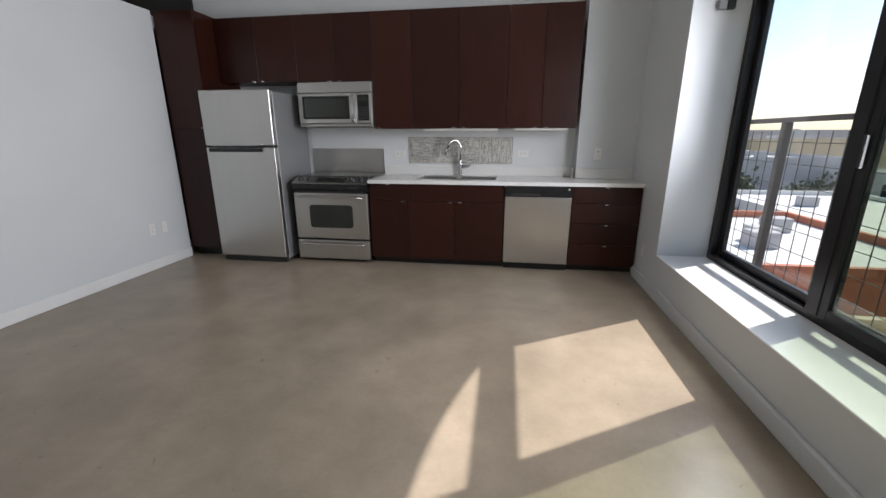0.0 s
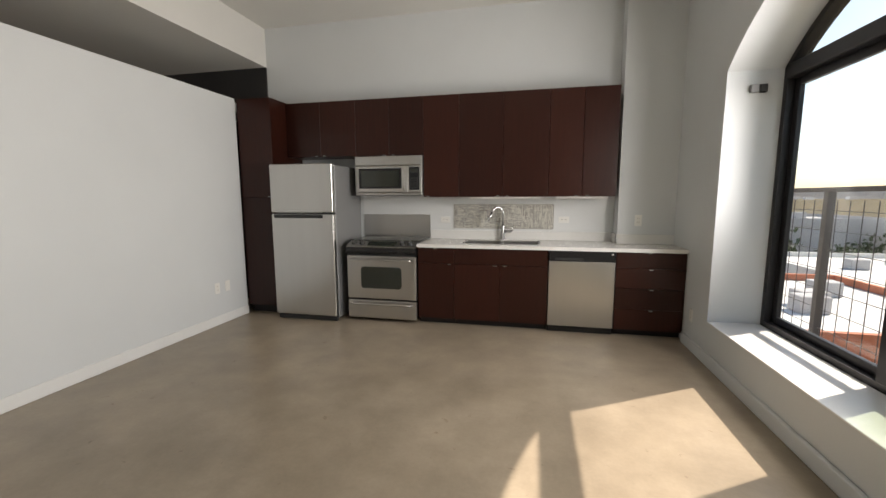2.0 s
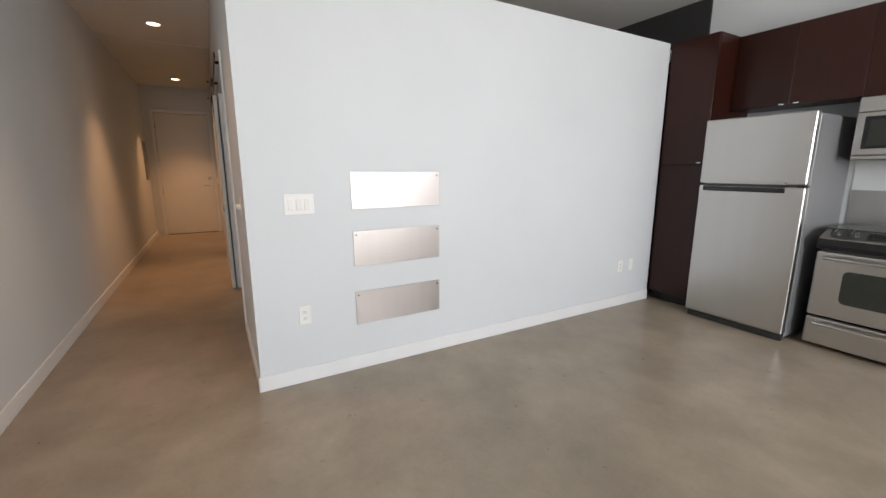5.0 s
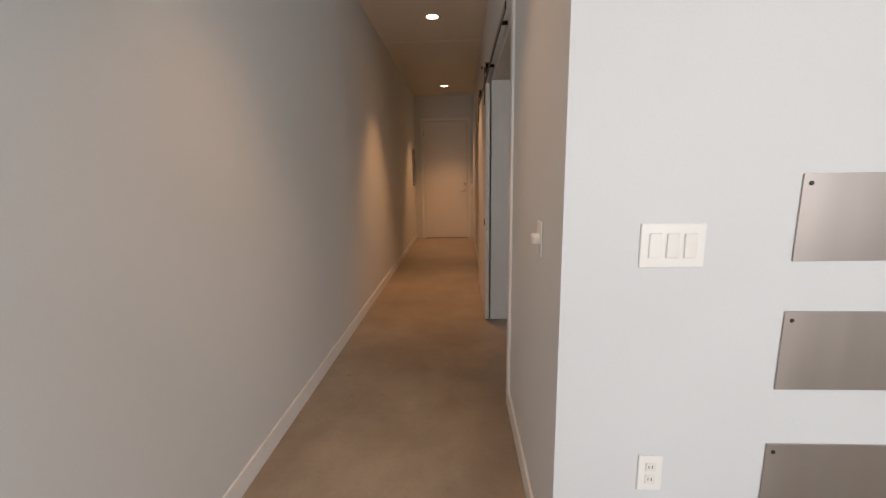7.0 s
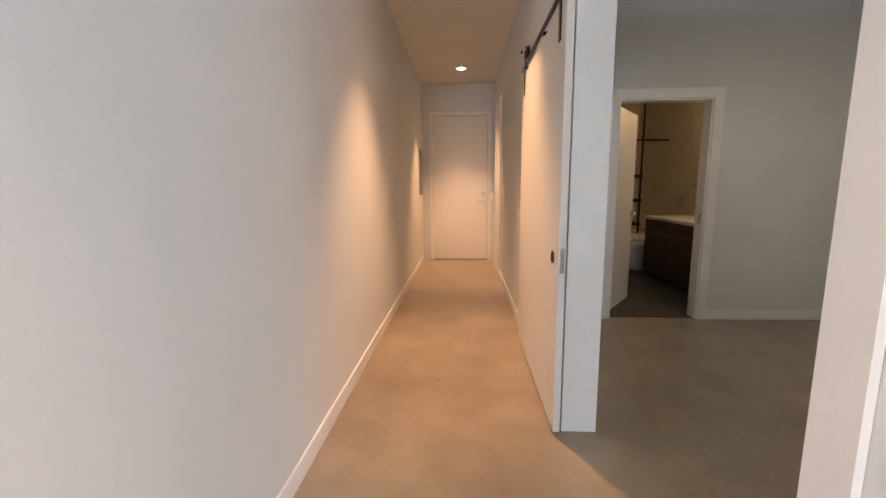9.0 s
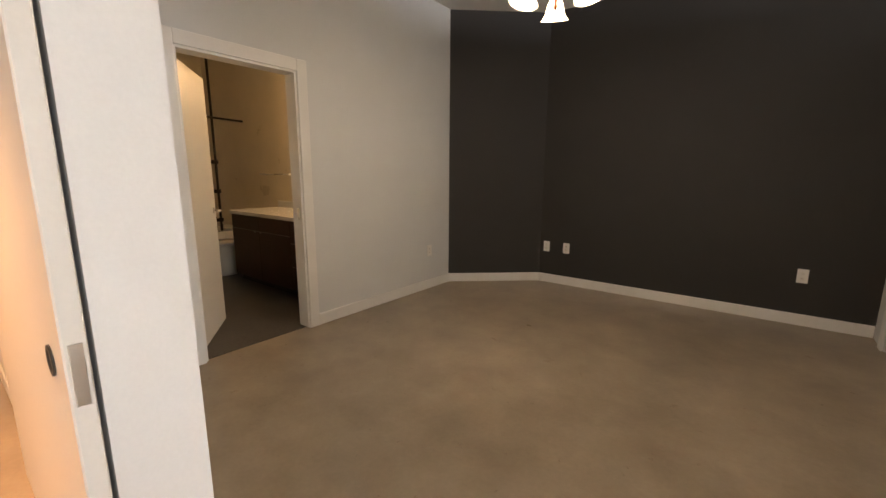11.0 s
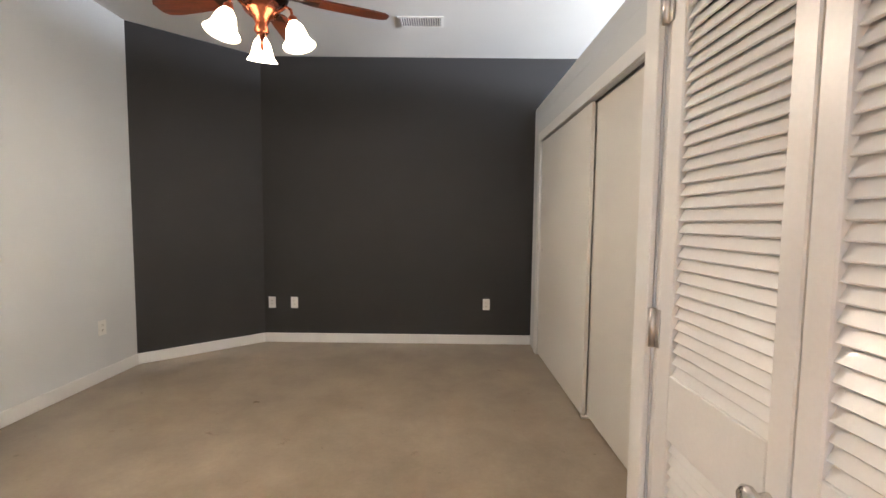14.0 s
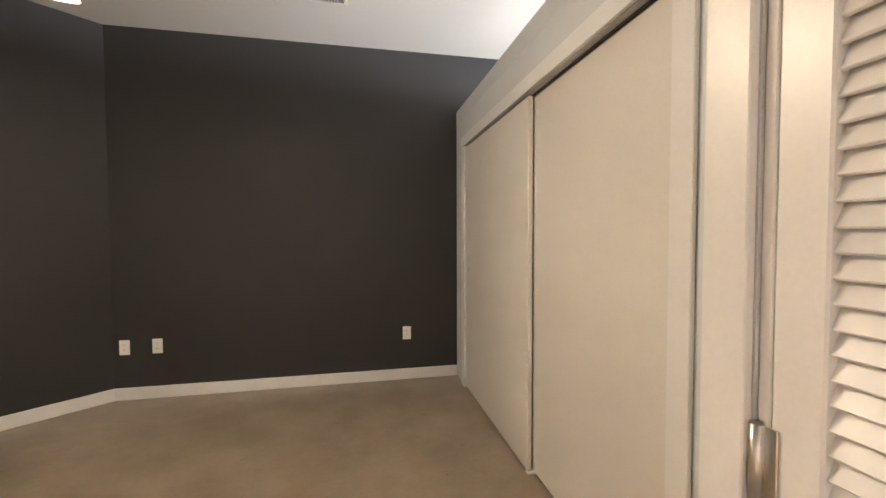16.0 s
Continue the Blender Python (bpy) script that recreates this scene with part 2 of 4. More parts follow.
def thing(name, base, label, category, group=""):
    o = new(name)
    o.location = base
    o.empty_display_size = 0.1
    return tagged(o, label, category, group)


def part(name, bm, material, parent, label=""):
    o = new(name, mesh_of(name, bm, material))
    o.parent = parent
    if parent.type == "EMPTY":
        o.matrix_parent_inverse = Matrix.Translation(-parent.location)
    return tagged(o, label)


# ---- plan, in metres ----
XW, XWO = 1.72, 2.20      # window wall, inside and outside
YB = 5.22                 # kitchen and bedroom back wall
XP = -3.005               # kitchen side of the partition
YH, YS, TH = 0.88, -0.335, 0.166   # hall walls and the thickness of one
XE = -10.587              # entrance wall
XB = -7.376               # bathroom wall, bedroom side
XC, XL = -3.70, -4.112    # wardrobe front, laundry cupboard front
ZK, ZL, ZH, ZP = 3.45, 2.99, 2.95, 2.47   # ceilings of kitchen, bedroom and hall, partition top
YL, XS = -3.4, -2.5       # far end of the living room, corner of the hall wall
YN = 2.12                 # where the partition rises to full height
XO = -5.53                # far edge of the bedroom opening

# ---- structure ----
setting("floor", cube(-11.6, XWO, YL - 0.2, 5.42, -0.2, 0.0), M_FLOOR, "polished mottled brown-grey concrete floor", "floor")
setting("ceiling_1", cube(-3.02, XWO, YL - 0.2, 5.42, ZK, ZK + 0.2), M_CEIL, "high white painted kitchen ceiling", "ceiling")
setting("ceiling_2", cube(-11.6, -3.02, YH + TH - 0.01, 5.42, ZL, ZK + 0.2), M_CEIL, "low white ceiling over the bedroom", "ceiling")
setting("ceiling_3", cube(-11.6, -3.02, YS - 0.2, YH + TH - 0.01, ZH, ZK + 0.2), M_CEIL, "low white ceiling over the hall", "ceiling")
setting("trim_1", cube(-7.24, -7.20, YS + 0.001, YH - 0.001, ZH - 0.008, ZH - 0.001, 0.002), M_TRIM, "white joint strip across the hall ceiling", "trim")
setting("wall_north", cube(-3.02, XWO, YB, YB + 0.2, 0, ZK), M_WALL, "pale grey kitchen back wall", "wall")
setting("wall_south", boxes((-11.6, XS, YS - 0.2, YS, 0, ZH), (-3.02, XS, YS - 0.2, YS, ZH, ZK), (XS - 0.2, XS, YL, YS - 0.2, 0, ZK)), M_WALL, "long pale grey hall wall", "wall")
setting("wall_living", cube(XS - 0.2, XWO, YL - 0.2, YL, 0, ZK), M_WALL, "pale grey end wall of the living room", "wall")
setting("wall_dark", cube(-11.6, -3.02, 5.20, YB + 0.2, 0, ZL), M_DARK, "charcoal painted bedroom accent wall", "wall")
bm = bmesh.new()
v = [bm.verts.new(p) for z in (0, ZL) for p in ((XB, 4.47, z), (-6.55, 5.2, z), (XB, 5.2, z))]
bm.faces.new(v[:3]), bm.faces.new(v[3:])
for i in range(3):
    bm.faces.new((v[i], v[(i + 1) % 3], v[3 + (i + 1) % 3], v[3 + i]))
setting("wall_angled", bm, M_DARK, "charcoal painted angled corner wall", "wall")
setting("column", cube(1.17, XW, 5.02, YB, 0.89, ZK), M_WALL, "pale grey structural column beside the kitchen", "column")
setting("wall_east_end", cube(-11.6, -11.3, YS, 5.2, 0, ZL), M_TILE, "cream end wall of the bathroom", "wall")

# partition between kitchen and bedroom, hall end to full height
setting("wall_partition", boxes((XP - 0.12, XP, YH + TH, 4.58, 0, ZP), (XP - 0.12, XP, YH + TH, YN, ZP, ZL),
                                (XL, XP, YH, YH + TH, 0, ZL)), M_WALL, "pale grey partition wall stopping below the ceiling", "wall")
setting("wall_wardrobe_top", boxes((XC - 0.001, XP - 0.12, 1.985, 5.2, ZP - 0.12, ZP - 0.002), (XC, XC + 0.10, 1.985, 5.2, 2.095, ZP - 0.12),
                                   (XC, XC + 0.10, 4.88, 5.2, 0, 2.095), (XC, XC + 0.10, 1.985, 2.52, 0, 2.095)), M_WALL, "pale wall framing the built-in wardrobe", "wall")
setting("wall_laundry", boxes((XL, XL + 0.10, 1.913, 1.983, 0, ZL), (XL, XL + 0.10, YH + TH, 1.125, 0, ZL), (XL, XL + 0.10, 1.125, 1.913, 2.08, ZL),
                              (XL + 0.10, XP - 0.12, 1.913, 1.983, 0, ZL)), M_WALL, "pale wall of the laundry cupboard", "wall")
# hall to bedroom wall with the sliding-door opening
ZO = 2.11
setting("wall_hall", boxes((XE, XO, YH, YH + TH, 0, ZL), (XO, XL, YH, YH + TH, ZO, ZL)), M_WALL, "pale grey hall wall with a wide opening", "wall")
setting("trim_2", boxes((XO - 0.008, XO + 0.009, YH - 0.004, YH + TH + 0.004, 0.002, ZO - 0.004)), M_TRIM, "white lining of the bedroom opening", "trim")
setting("trim_3", boxes((XL - 0.014, XL + 0.06, YH - 0.014, YH - 0.001, 0.002, ZO + 0.07), (XL - 0.014, XL - 0.001, YH - 0.001, YH + TH + 0.004, 0.002, ZO - 0.004)), M_TRIM, "white casing of the bedroom opening", "trim")
# entrance wall and bathroom wall
setting("wall_entrance", boxes((XE - 0.15, XE, YS, -0.155, 0, ZL), (XE - 0.15, XE, 0.77, YH + TH, 0, ZL), (XE - 0.15, XE, -0.155, 0.77, 2.445, ZL)), M_WALL, "pale grey wall round the entrance door", "wall")
BY0, BY1, BZ = 1.75, 2.56, 2.01
setting("wall_bath", boxes((XB - 0.12, XB, YH + TH, BY0, 0, ZL), (XB - 0.12, XB, BY1, 5.2, 0, ZL), (XB - 0.12, XB, BY0, BY1, BZ, ZL)), M_WALL, "pale grey bedroom wall with the bathroom doorway", "wall")
setting("wall_bath_north", cube(-11.3, XB - 0.12, 3.55, 3.65, 0, ZL), M_TILE, "cream bathroom wall behind the vanity", "wall")
setting("wall_bath_south", cube(-11.3, XE - 0.15, YH + 0.05, YH + TH, 0, ZL), M_TILE, "cream bathroom side wall", "wall")
setting("floor_bath", cube(-11.3, XB - 0.04, YH + TH, 3.55, 0.0, 0.006), M_SLATE, "dark slate tiled bathroom floor", "floor")


# window wall with an arched opening
WY0, WY1, WZ0, WSP, WTOP = 1.75, 4.09, 0.335, 2.31, 2.78
WC = (WY0 + WY1) / 2
WSTEP = -3.95             # from this window to the next along the wall


def arch_z(y, spring=WSP, top=WTOP, half=(WY1 - WY0) / 2):
    rise = top - spring
    r = (half * half + rise * rise) / (2 * rise)
    return top - r + math.sqrt(max(0, r * r - (y - WC) ** 2))


def prism(bm, outline, x0, x1):
    a = [bm.verts.new((x0, y, z)) for y, z in outline]
    b = [bm.verts.new((x1, y, z)) for y, z in outline]
    n = len(outline)
    bm.faces.new(a), bm.faces.new(b[::-1])
    for i in range(n):
        bm.faces.new((a[i], b[i], b[(i + 1) % n], a[(i + 1) % n]))


bm = bmesh.new()
prism(bm, [(YL, 0), (WY0 + WSTEP, 0), (WY0 + WSTEP, ZK), (YL, ZK)], XW, XWO)
prism(bm, [(WY1 + WSTEP, 0), (WY0, 0), (WY0, ZK), (WY1 + WSTEP, ZK)], XW, XWO)
prism(bm, [(WY1, 0), (YB, 0), (YB, ZK), (WY1, ZK)], XW, XWO)
NS = 28
for dy in (0, WSTEP):
    prism(bm, [(WY0 + dy, 0), (WY1 + dy, 0), (WY1 + dy, WZ0), (WY0 + dy, WZ0)], XW, XWO)
    for i in range(NS):
        ya, yb = WY0 + (WY1 - WY0) * i / NS, WY0 + (WY1 - WY0) * (i + 1) / NS
        prism(bm, [(ya + dy, arch_z(ya)), (yb + dy, arch_z(yb)), (yb + dy, ZK), (ya + dy, ZK)], XW, XWO)
setting("wall_east", bm, M_WALL, "thick pale grey wall with deep arched windows", "wall")
# low ledge along the wall foot
setting("trim_4", cube(XW - 0.03, XW - 0.001, YL + 0.02, 4.57, 0.0, 0.10, 0.008, 2), M_WALL, "low painted ledge along the window wall", "trim")

# skirting boards
SK = 0.10
setting("baseboard_1", boxes((XP, XP + 0.014, YH - 0.014, 4.575, 0.001, SK), bev=0.003), M_TRIM, "white baseboard under the partition", "baseboard")
setting("baseboard_2", boxes((XL + 0.06, XP + 0.014, YH - 0.014, YH - 0.001, 0.001, SK), bev=0.003), M_TRIM, "white baseboard at the partition end", "baseboard")
setting("baseboard_3", boxes((XE + 0.014, XS, YS + 0.001, YS + 0.014, 0.001, SK), bev=0.003), M_TRIM, "white baseboard along the hall wall", "baseboard")
setting("baseboard_4", boxes((XE + 0.09, -7.05, YH - 0.014, YH - 0.001, 0.001, SK), bev=0.003), M_TRIM, "white baseboard by the entrance", "baseboard")
setting("baseboard_5", boxes((XB + 0.001, XB + 0.014, BY1 + 0.085, 4.475, 0.001, SK), (XB + 0.001, XB + 0.014, YH + 0.16, BY0 - 0.085, 0.001, SK), bev=0.003), M_TRIM, "white baseboard on the bathroom wall", "baseboard")
setting("baseboard_6", boxes((-6.555, XC - 0.003, 5.186, 5.199, 0.001, SK), bev=0.003), M_TRIM, "white baseboard under the charcoal wall", "baseboard")
bm = cube(0, 1.10, -0.014, -0.001, 0.001, SK, 0.003)
bm.transform(pose(XB + 0.001, 4.47, 0, 0, 0, math.degrees(math.atan2(0.73, 0.826))))
setting("baseboard_7", bm, M_TRIM, "white baseboard under the angled charcoal wall", "baseboard")


# ---- window and what lies outside ----
def build_window(name, dy):
    w = tagged(new(name), "large arched dark-framed sliding window", "window", kind="structure")
    x0, x1 = 2.10, 2.19
    f = 0.05
    yl, yr, zb, zt = WY0, WY1, WZ0, 2.22
    # outer frame with arched head
    bm = boxes((x0, x1, yl, yl + f, zb, arch_z(yl + f) - 0.01), (x0, x1, yr - f, yr, zb, arch_z(yr - f) - 0.01), (x0, x1, yl + f, yr - f, zb, zb + f))
    n = 28
    for i in range(n):
        ya, yb = yl + (yr - yl) * i / n, yl + (yr - yl) * (i + 1) / n
        prism(bm, [(ya, arch_z(ya)), (yb, arch_z(yb)), (yb, arch_z(yb) - f), (ya, arch_z(ya) - f)], x0, x1)
    part("frame", bm, M_FRAME, w)
    part("transom", cube(x0 - 0.012, x1, yl + f, yr - f, zt, zt + 0.10, 0.006), M_FRAME, w)
    part("mullion", cube(x0 - 0.005, x1, WC - 0.045, WC + 0.045, zb + f, zt, 0.004), M_FRAME, w)
    part("mullion", cube(x0, x1, WC - 0.025, WC + 0.025, zt + 0.1, WTOP - f, 0.004), M_FRAME, w)
    for k, (a, b, dx) in enumerate(((WC + 0.045, yr - f, 0.03), (yl + f, WC - 0.045, -0.02))):
        s = 0.055
        xs = x0 + 0.02 + dx
        sash = part("sash", boxes((xs, xs + 0.035, a, a + s, zb + f, zt), (xs, xs + 0.035, b - s, b, zb + f, zt), (xs, xs + 0.035, a + s, b - s, zb + f, zb + f + s), (xs, xs + 0.035, a + s, b - s, zt - s, zt), bev=0.003), M_FRAME, w)
        g = part("pane", cube(xs + 0.012, xs + 0.018, a + s, b - s, zb + f + s, zt - s), M_GLASS if k == 0 else M_TINT, sash)
        g.visible_shadow = k == 1
        if k == 1:
            part("latch", cube(xs - 0.02, xs, b - 0.035, b - 0.015, 1.15, 1.30, 0.004), M_BLACKMAT, sash)
    bm = bmesh.new()
    out = [(yl + f, zt + 0.1)] + [(y, max(zt + 0.1, arch_z(y) - f)) for y in [yl + f + (yr - yl - 2 * f) * i / 20 for i in range(21)]] + [(yr - f, zt + 0.1)]
    prism(bm, out[1:-1] if out[1][1] <= zt + 0.1001 else out, x0 + 0.03, x0 + 0.036)
    g = part("pane", bm, M_GLASS, w)
    g.visible_shadow = False
    w.location = (0, dy, 0)


build_window("window_1", 0)
build_window("window_2", WSTEP)

# painted sill board on the deep ledge
for k, dy in enumerate((0, WSTEP)):
    setting("window_sill_%d" % (k + 1), cube(XW - 0.004, 2.098, WY0 + dy + 0.002, WY1 + dy - 0.002, WZ0 + 0.001, WZ0 + 0.012, 0.003), M_TRIM, "deep white painted window sill", "window sill")

rail = thing("balcony_railing", (2.75, 3.0, 0.0), "weathered steel balcony railing with wire mesh infill", "railing")
part("top_rail", cube(2.73, 2.78, -3.3, 6.2, 1.40, 1.44, 0.004), M_IRON, rail)
part("bottom_rail", cube(2.735, 2.775, -3.3, 6.2, 0.10, 0.14, 0.004), M_IRON, rail)
for yy in (-3.1, -1.9, -0.6, 0.6, 1.8, 3.0, 4.55, 5.9):
    part("post", cube(2.725, 2.785, yy - 0.03, yy + 0.03, 0.0, 1.40, 0.004), M_IRON, rail)
bm = bmesh.new()
yy = -3.25
while yy < 6.15:
    bm_box(bm, 2.752, 2.757, yy, yy + 0.005, 0.14, 1.33)
    yy += 0.14
zz = 0.22
while zz < 1.35:
    bm_box(bm, 2.757, 2.762, -3.3, 6.2, zz, zz + 0.005)
    zz += 0.17
part("mesh", bm, M_IRON, rail, "square steel wire mesh")
M_SLAB = mat("balcony_concrete", (0.42, 0.40, 0.37), 0.8, var=0.1)
setting("balcony_slab", cube(XWO + 0.002, 2.85, -3.5, 6.3, -0.2, 0.0), M_SLAB, "grey concrete balcony slab", "balcony")

# city below
M_GROUND = mat("dusty_city_ground", (0.40, 0.37, 0.33), 0.9, var=0.2, scale=0.05, fine=1.0, bump=0)
bm = bmesh.new()
bmesh.ops.create_grid(bm, x_segments=4, y_segments=4, size=2500, matrix=Matrix.Translation((0, 0, -11)))
setting("ground", bm, M_GROUND, "pale sunlit city ground reaching the horizon", "ground")
M_ROOFS = [mat("flat_roof_white", (0.68, 0.66, 0.62), 0.8, var=0.08, scale=0.3, fine=4), mat("terracotta_parapet", (0.50, 0.17, 0.09), 0.8, var=0.12, scale=0.5, fine=5),
           mat("tan_stucco", (0.52, 0.42, 0.28), 0.85, var=0.1, scale=0.4, fine=5), mat("grey_block", (0.44, 0.42, 0.41), 0.85, var=0.1, scale=0.4, fine=5), mat("ochre_roof", (0.62, 0.47, 0.20), 0.85, var=0.08, scale=0.3, fine=5)]
M_PANE = mat("dark_far_window", (0.03, 0.04, 0.05), 0.15, bump=0)


def building(x, y, w, d, h, mwall, mroof, label, rows=2):
    z0 = -11
    b = thing("building", (x, y, z0), label, "building", "city buildings")
    part("wall", cube(x - w / 2, x + w / 2, y - d / 2, y + d / 2, z0, z0 + h), mwall, b)
    part("parapet", boxes((x - w / 2 - .15, x - w / 2 + .2, y - d / 2 - .15, y + d / 2 + .15, z0 + h - .5, z0 + h + .6), (x + w / 2 - .2, x + w / 2 + .15, y - d / 2 - .15, y + d / 2 + .15, z0 + h - .5, z0 + h + .6),
                            (x - w / 2 + .2, x + w / 2 - .2, y - d / 2 - .15, y - d / 2 + .2, z0 + h - .5, z0 + h + .6), (x - w / 2 + .2, x + w / 2 - .2, y + d / 2 - .2, y + d / 2 + .15, z0 + h - .5, z0 + h + .6)), mwall, b)
    part("roof", cube(x - w / 2 + .2, x + w / 2 - .2, y - d / 2 + .2, y + d / 2 - .2, z0 + h, z0 + h + .08), mroof, b)
    for k in range(3):
        ux, uy = x + (random.random() - .5) * w * .6, y + (random.random() - .5) * d * .6
        part("roof_unit", cube(ux - .8, ux + .8, uy - .6, uy + .6, z0 + h + .08, z0 + h + 1.1, .05), M_ROOFS[3], b)
    n = max(2, int(d / 4))
    for r in range(rows):
        for k in range(n):
            yc, zc = y - d / 2 + (k + .5) * d / n, z0 + (r + .5) * h / rows
            part("window", cube(x - w / 2 - .06, x - w / 2 - .002, yc - .7, yc + .7, zc - .8, zc + .8), M_PANE, b)


W0, RED, TAN, GRY, OCH = M_ROOFS
building(17, 30, 14, 16, 5.5, RED, W0, "low terracotta building with a white flat roof")
building(15, 10, 12, 14, 5.0, TAN, OCH, "low tan building with an ochre flat roof")
building(34, 44, 16, 26, 5.0, W0, W0, "white low warehouse with a flat roof")
building(38, 78, 26, 18, 8.5, GRY, GRY, "grey industrial block in the distance", 3)
building(30, 110, 34, 16, 13.0, RED, W0, "far red brick city block", 4)
building(62, 104, 26, 22, 11.0, TAN, W0, "far tan office block", 3)
building(60, 54, 22, 26, 7.0, W0, W0, "far white office block", 2)
building(95, 140, 60, 24, 13.0, GRY, W0, "distant grey block on the skyline", 4)
building(70, 18, 24, 28, 7.5, TAN, W0, "far tan low block", 2)


M_LEAF = mat("dusty_green_leaves", (0.065, 0.085, 0.035), 0.7, var=0.25, scale=2, bump=0)
M_BARK = mat("brown_bark", (0.10, 0.07, 0.05), 0.9, var=0.2)


def tree(x, y, h):
    t = thing("tree", (x, y, -11), "dusty green street tree among rooftops", "tree", "street trees")
    part("trunk", tube([(x, y, -11), (x + .1, y, -11 + h * .4), (x, y + .2, -11 + h * .75)], [.25, .18, .08]), M_BARK, t)
    for k in range(4):
        a = k * 1.6
        part("limb", tube([(x + .08, y, -11 + h * .4), (x + math.cos(a) * h * .2, y + math.sin(a) * h * .2, -11 + h * .7)], [.1, .04], 6), M_BARK, t)
    bm = bmesh.new()
    for k in range(420):
        p = Vector((random.gauss(0, 1), random.gauss(0, 1), random.gauss(0, .75))) * h * .17 + Vector((x, y, -11 + h * .72))
        q = Euler((random.random() * 6, random.random() * 6, random.random() * 6)).to_matrix()
        s = h * random.uniform(.03, .06)
        bm.faces.new([bm.verts.new(p + q @ Vector(c) * s) for c in ((-1, -.5, 0), (1, -.5, .2), (1, .6, 0), (-.8, .5, -.2))])
    part("crown", bm, M_LEAF, t)


for tx, ty, th in ((27, 62, 6.5), (33, 64, 7), (40, 62, 6), (47, 70, 7), (24, 50, 5), (52, 36, 6)):
    tree(tx, ty, th)

# sensor boxes on the window reveal
sens = thing("wall_sensor", (1.92, WY1 - 0.001, 2.16), "pair of small grey and black sensor boxes on the window reveal", "sensor")
part("housing", cube(1.875, 1.93, WY1 - 0.035, WY1 - 0.001, 2.14, 2.20, 0.005), M_FRIDGE_SIDE, sens)
part("housing", cube(1.935, 1.985, WY1 - 0.035, WY1 - 0.001, 2.14, 2.20, 0.005), M_BLACKMAT, sens)


# ---- kitchen ----
def pull(x, y, z, parent, w=0.035):
    """Small chrome tab on the edge of a door front."""
    return part("handle", cube(x - w / 2, x + w / 2, y - 0.016, y - 0.0005, z - 0.005, z + 0.006, 0.002), M_CHROME, parent, "small chrome tab pull")


def cabinet(name, x0, x1, yf, z0, z1, fronts, label, toe=0.0, yb=YB - 0.002):
    c = thing(name, ((x0 + x1) / 2, yb, z0), label, "cabinet", "kitchen cabinets")
    part("body", cube(x0 + 0.001, x1 - 0.001, yf + 0.021, yb, z0 + toe, z1), M_WOOD, c)
    if toe:
        part("toe_kick", cube(x0 + 0.002, x1 - 0.002, yf + 0.075, yf + 0.09, z0 + 0.001, z0 + toe), M_TOE, c)
    for a, b, za, zb, hx, hz, kind in fronts:
        d = part(kind, cube(a + 0.0015, b - 0.0015, yf, yf + 0.02, za + 0.0015, zb - 0.0015, 0.0015), M_WOOD, c)
        if hx is not None:
            pull(hx, yf, hz, d)
    return c


YF, YU = 4.60, 4.89
# tall pantry beside the partition
cabinet("pantry_cabinet", XP + 0.002, -2.58, 4.60, 0, ZP, [(XP + 0.004, -2.582, 0.10, 1.365, None, 0, "door"), (XP + 0.004, -2.582, 1.368, ZP, -2.635, 1.38, "door")], "tall dark mahogany pantry cabinet", toe=0.10)
Z1, Z2 = 1.37, 2.46
cabinet("upper_cabinet", -2.578, -1.70, YU, 1.84, Z2, [(-2.578, -2.14, 1.84, Z2, -2.19, 1.846, "door"), (-2.14, -1.70, 1.84, Z2, -2.09, 1.846, "door")], "dark mahogany wall cabinet above the refrigerator")
cabinet("upper_cabinet", -1.70, -0.90, YU, 1.83, Z2, [(-1.70, -1.30, 1.83, Z2, -1.355, 1.836, "door"), (-1.30, -0.90, 1.83, Z2, -1.245, 1.836, "door")], "dark mahogany wall cabinet above the microwave")
cabinet("upper_cabinet", -0.90, -0.50, YU, Z1, Z2, [(-0.90, -0.50, Z1, Z2, -0.85, Z1 + 0.006, "door")], "narrow dark mahogany wall cabinet")
cabinet("upper_cabinet", -0.50, 0.45, YU, Z1, Z2, [(-0.50, -0.025, Z1, Z2, -0.075, Z1 + 0.006, "door"), (-0.025, 0.45, Z1, Z2, 0.025, Z1 + 0.006, "door")], "dark mahogany double wall cabinet above the sink")
cabinet("upper_cabinet", 0.45, 1.12, YU, Z1, Z2, [(0.45, 0.785, Z1, Z2, 0.73, Z1 + 0.006, "door"), (0.785, 1.12, Z1, Z2, 0.84, Z1 + 0.006, "door")], "dark mahogany double wall cabinet at the end of the row")
for a, b in ((-0.39, 0.37), (0.53, 1.05)):
    u = thing("under_cabinet_light", ((a + b) / 2, 4.97, Z1 - 0.02), "thin white under-cabinet light strip, switched off", "light fixture")
    part("body", cube(a, b, 4.93, 5.01, Z1 - 0.022, Z1 - 0.001, 0.004), M_PLASTIC, u)
ZC0, ZC1 = 0.84, 0.875
cabinet("base_cabinet", -0.895, -0.50, YF, 0, ZC0, [(-0.895, -0.50, 0.67, ZC0, -0.70, 0.83, "drawer"), (-0.895, -0.50, 0.07, 0.67, -0.55, 0.662, "door")], "narrow dark mahogany base cabinet with a drawer", toe=0.07)
cabinet("base_cabinet", -0.50, 0.46, YF, 0, 0.67, [(-0.50, -0.02, 0.07, 0.67, -0.07, 0.662, "door"), (-0.02, 0.46, 0.07, 0.67, 0.03, 0.662, "door"), (-0.50, 0.46, 0.67, ZC0, None, 0, "front_panel")], "dark mahogany sink cabinet with two doors", toe=0.07)
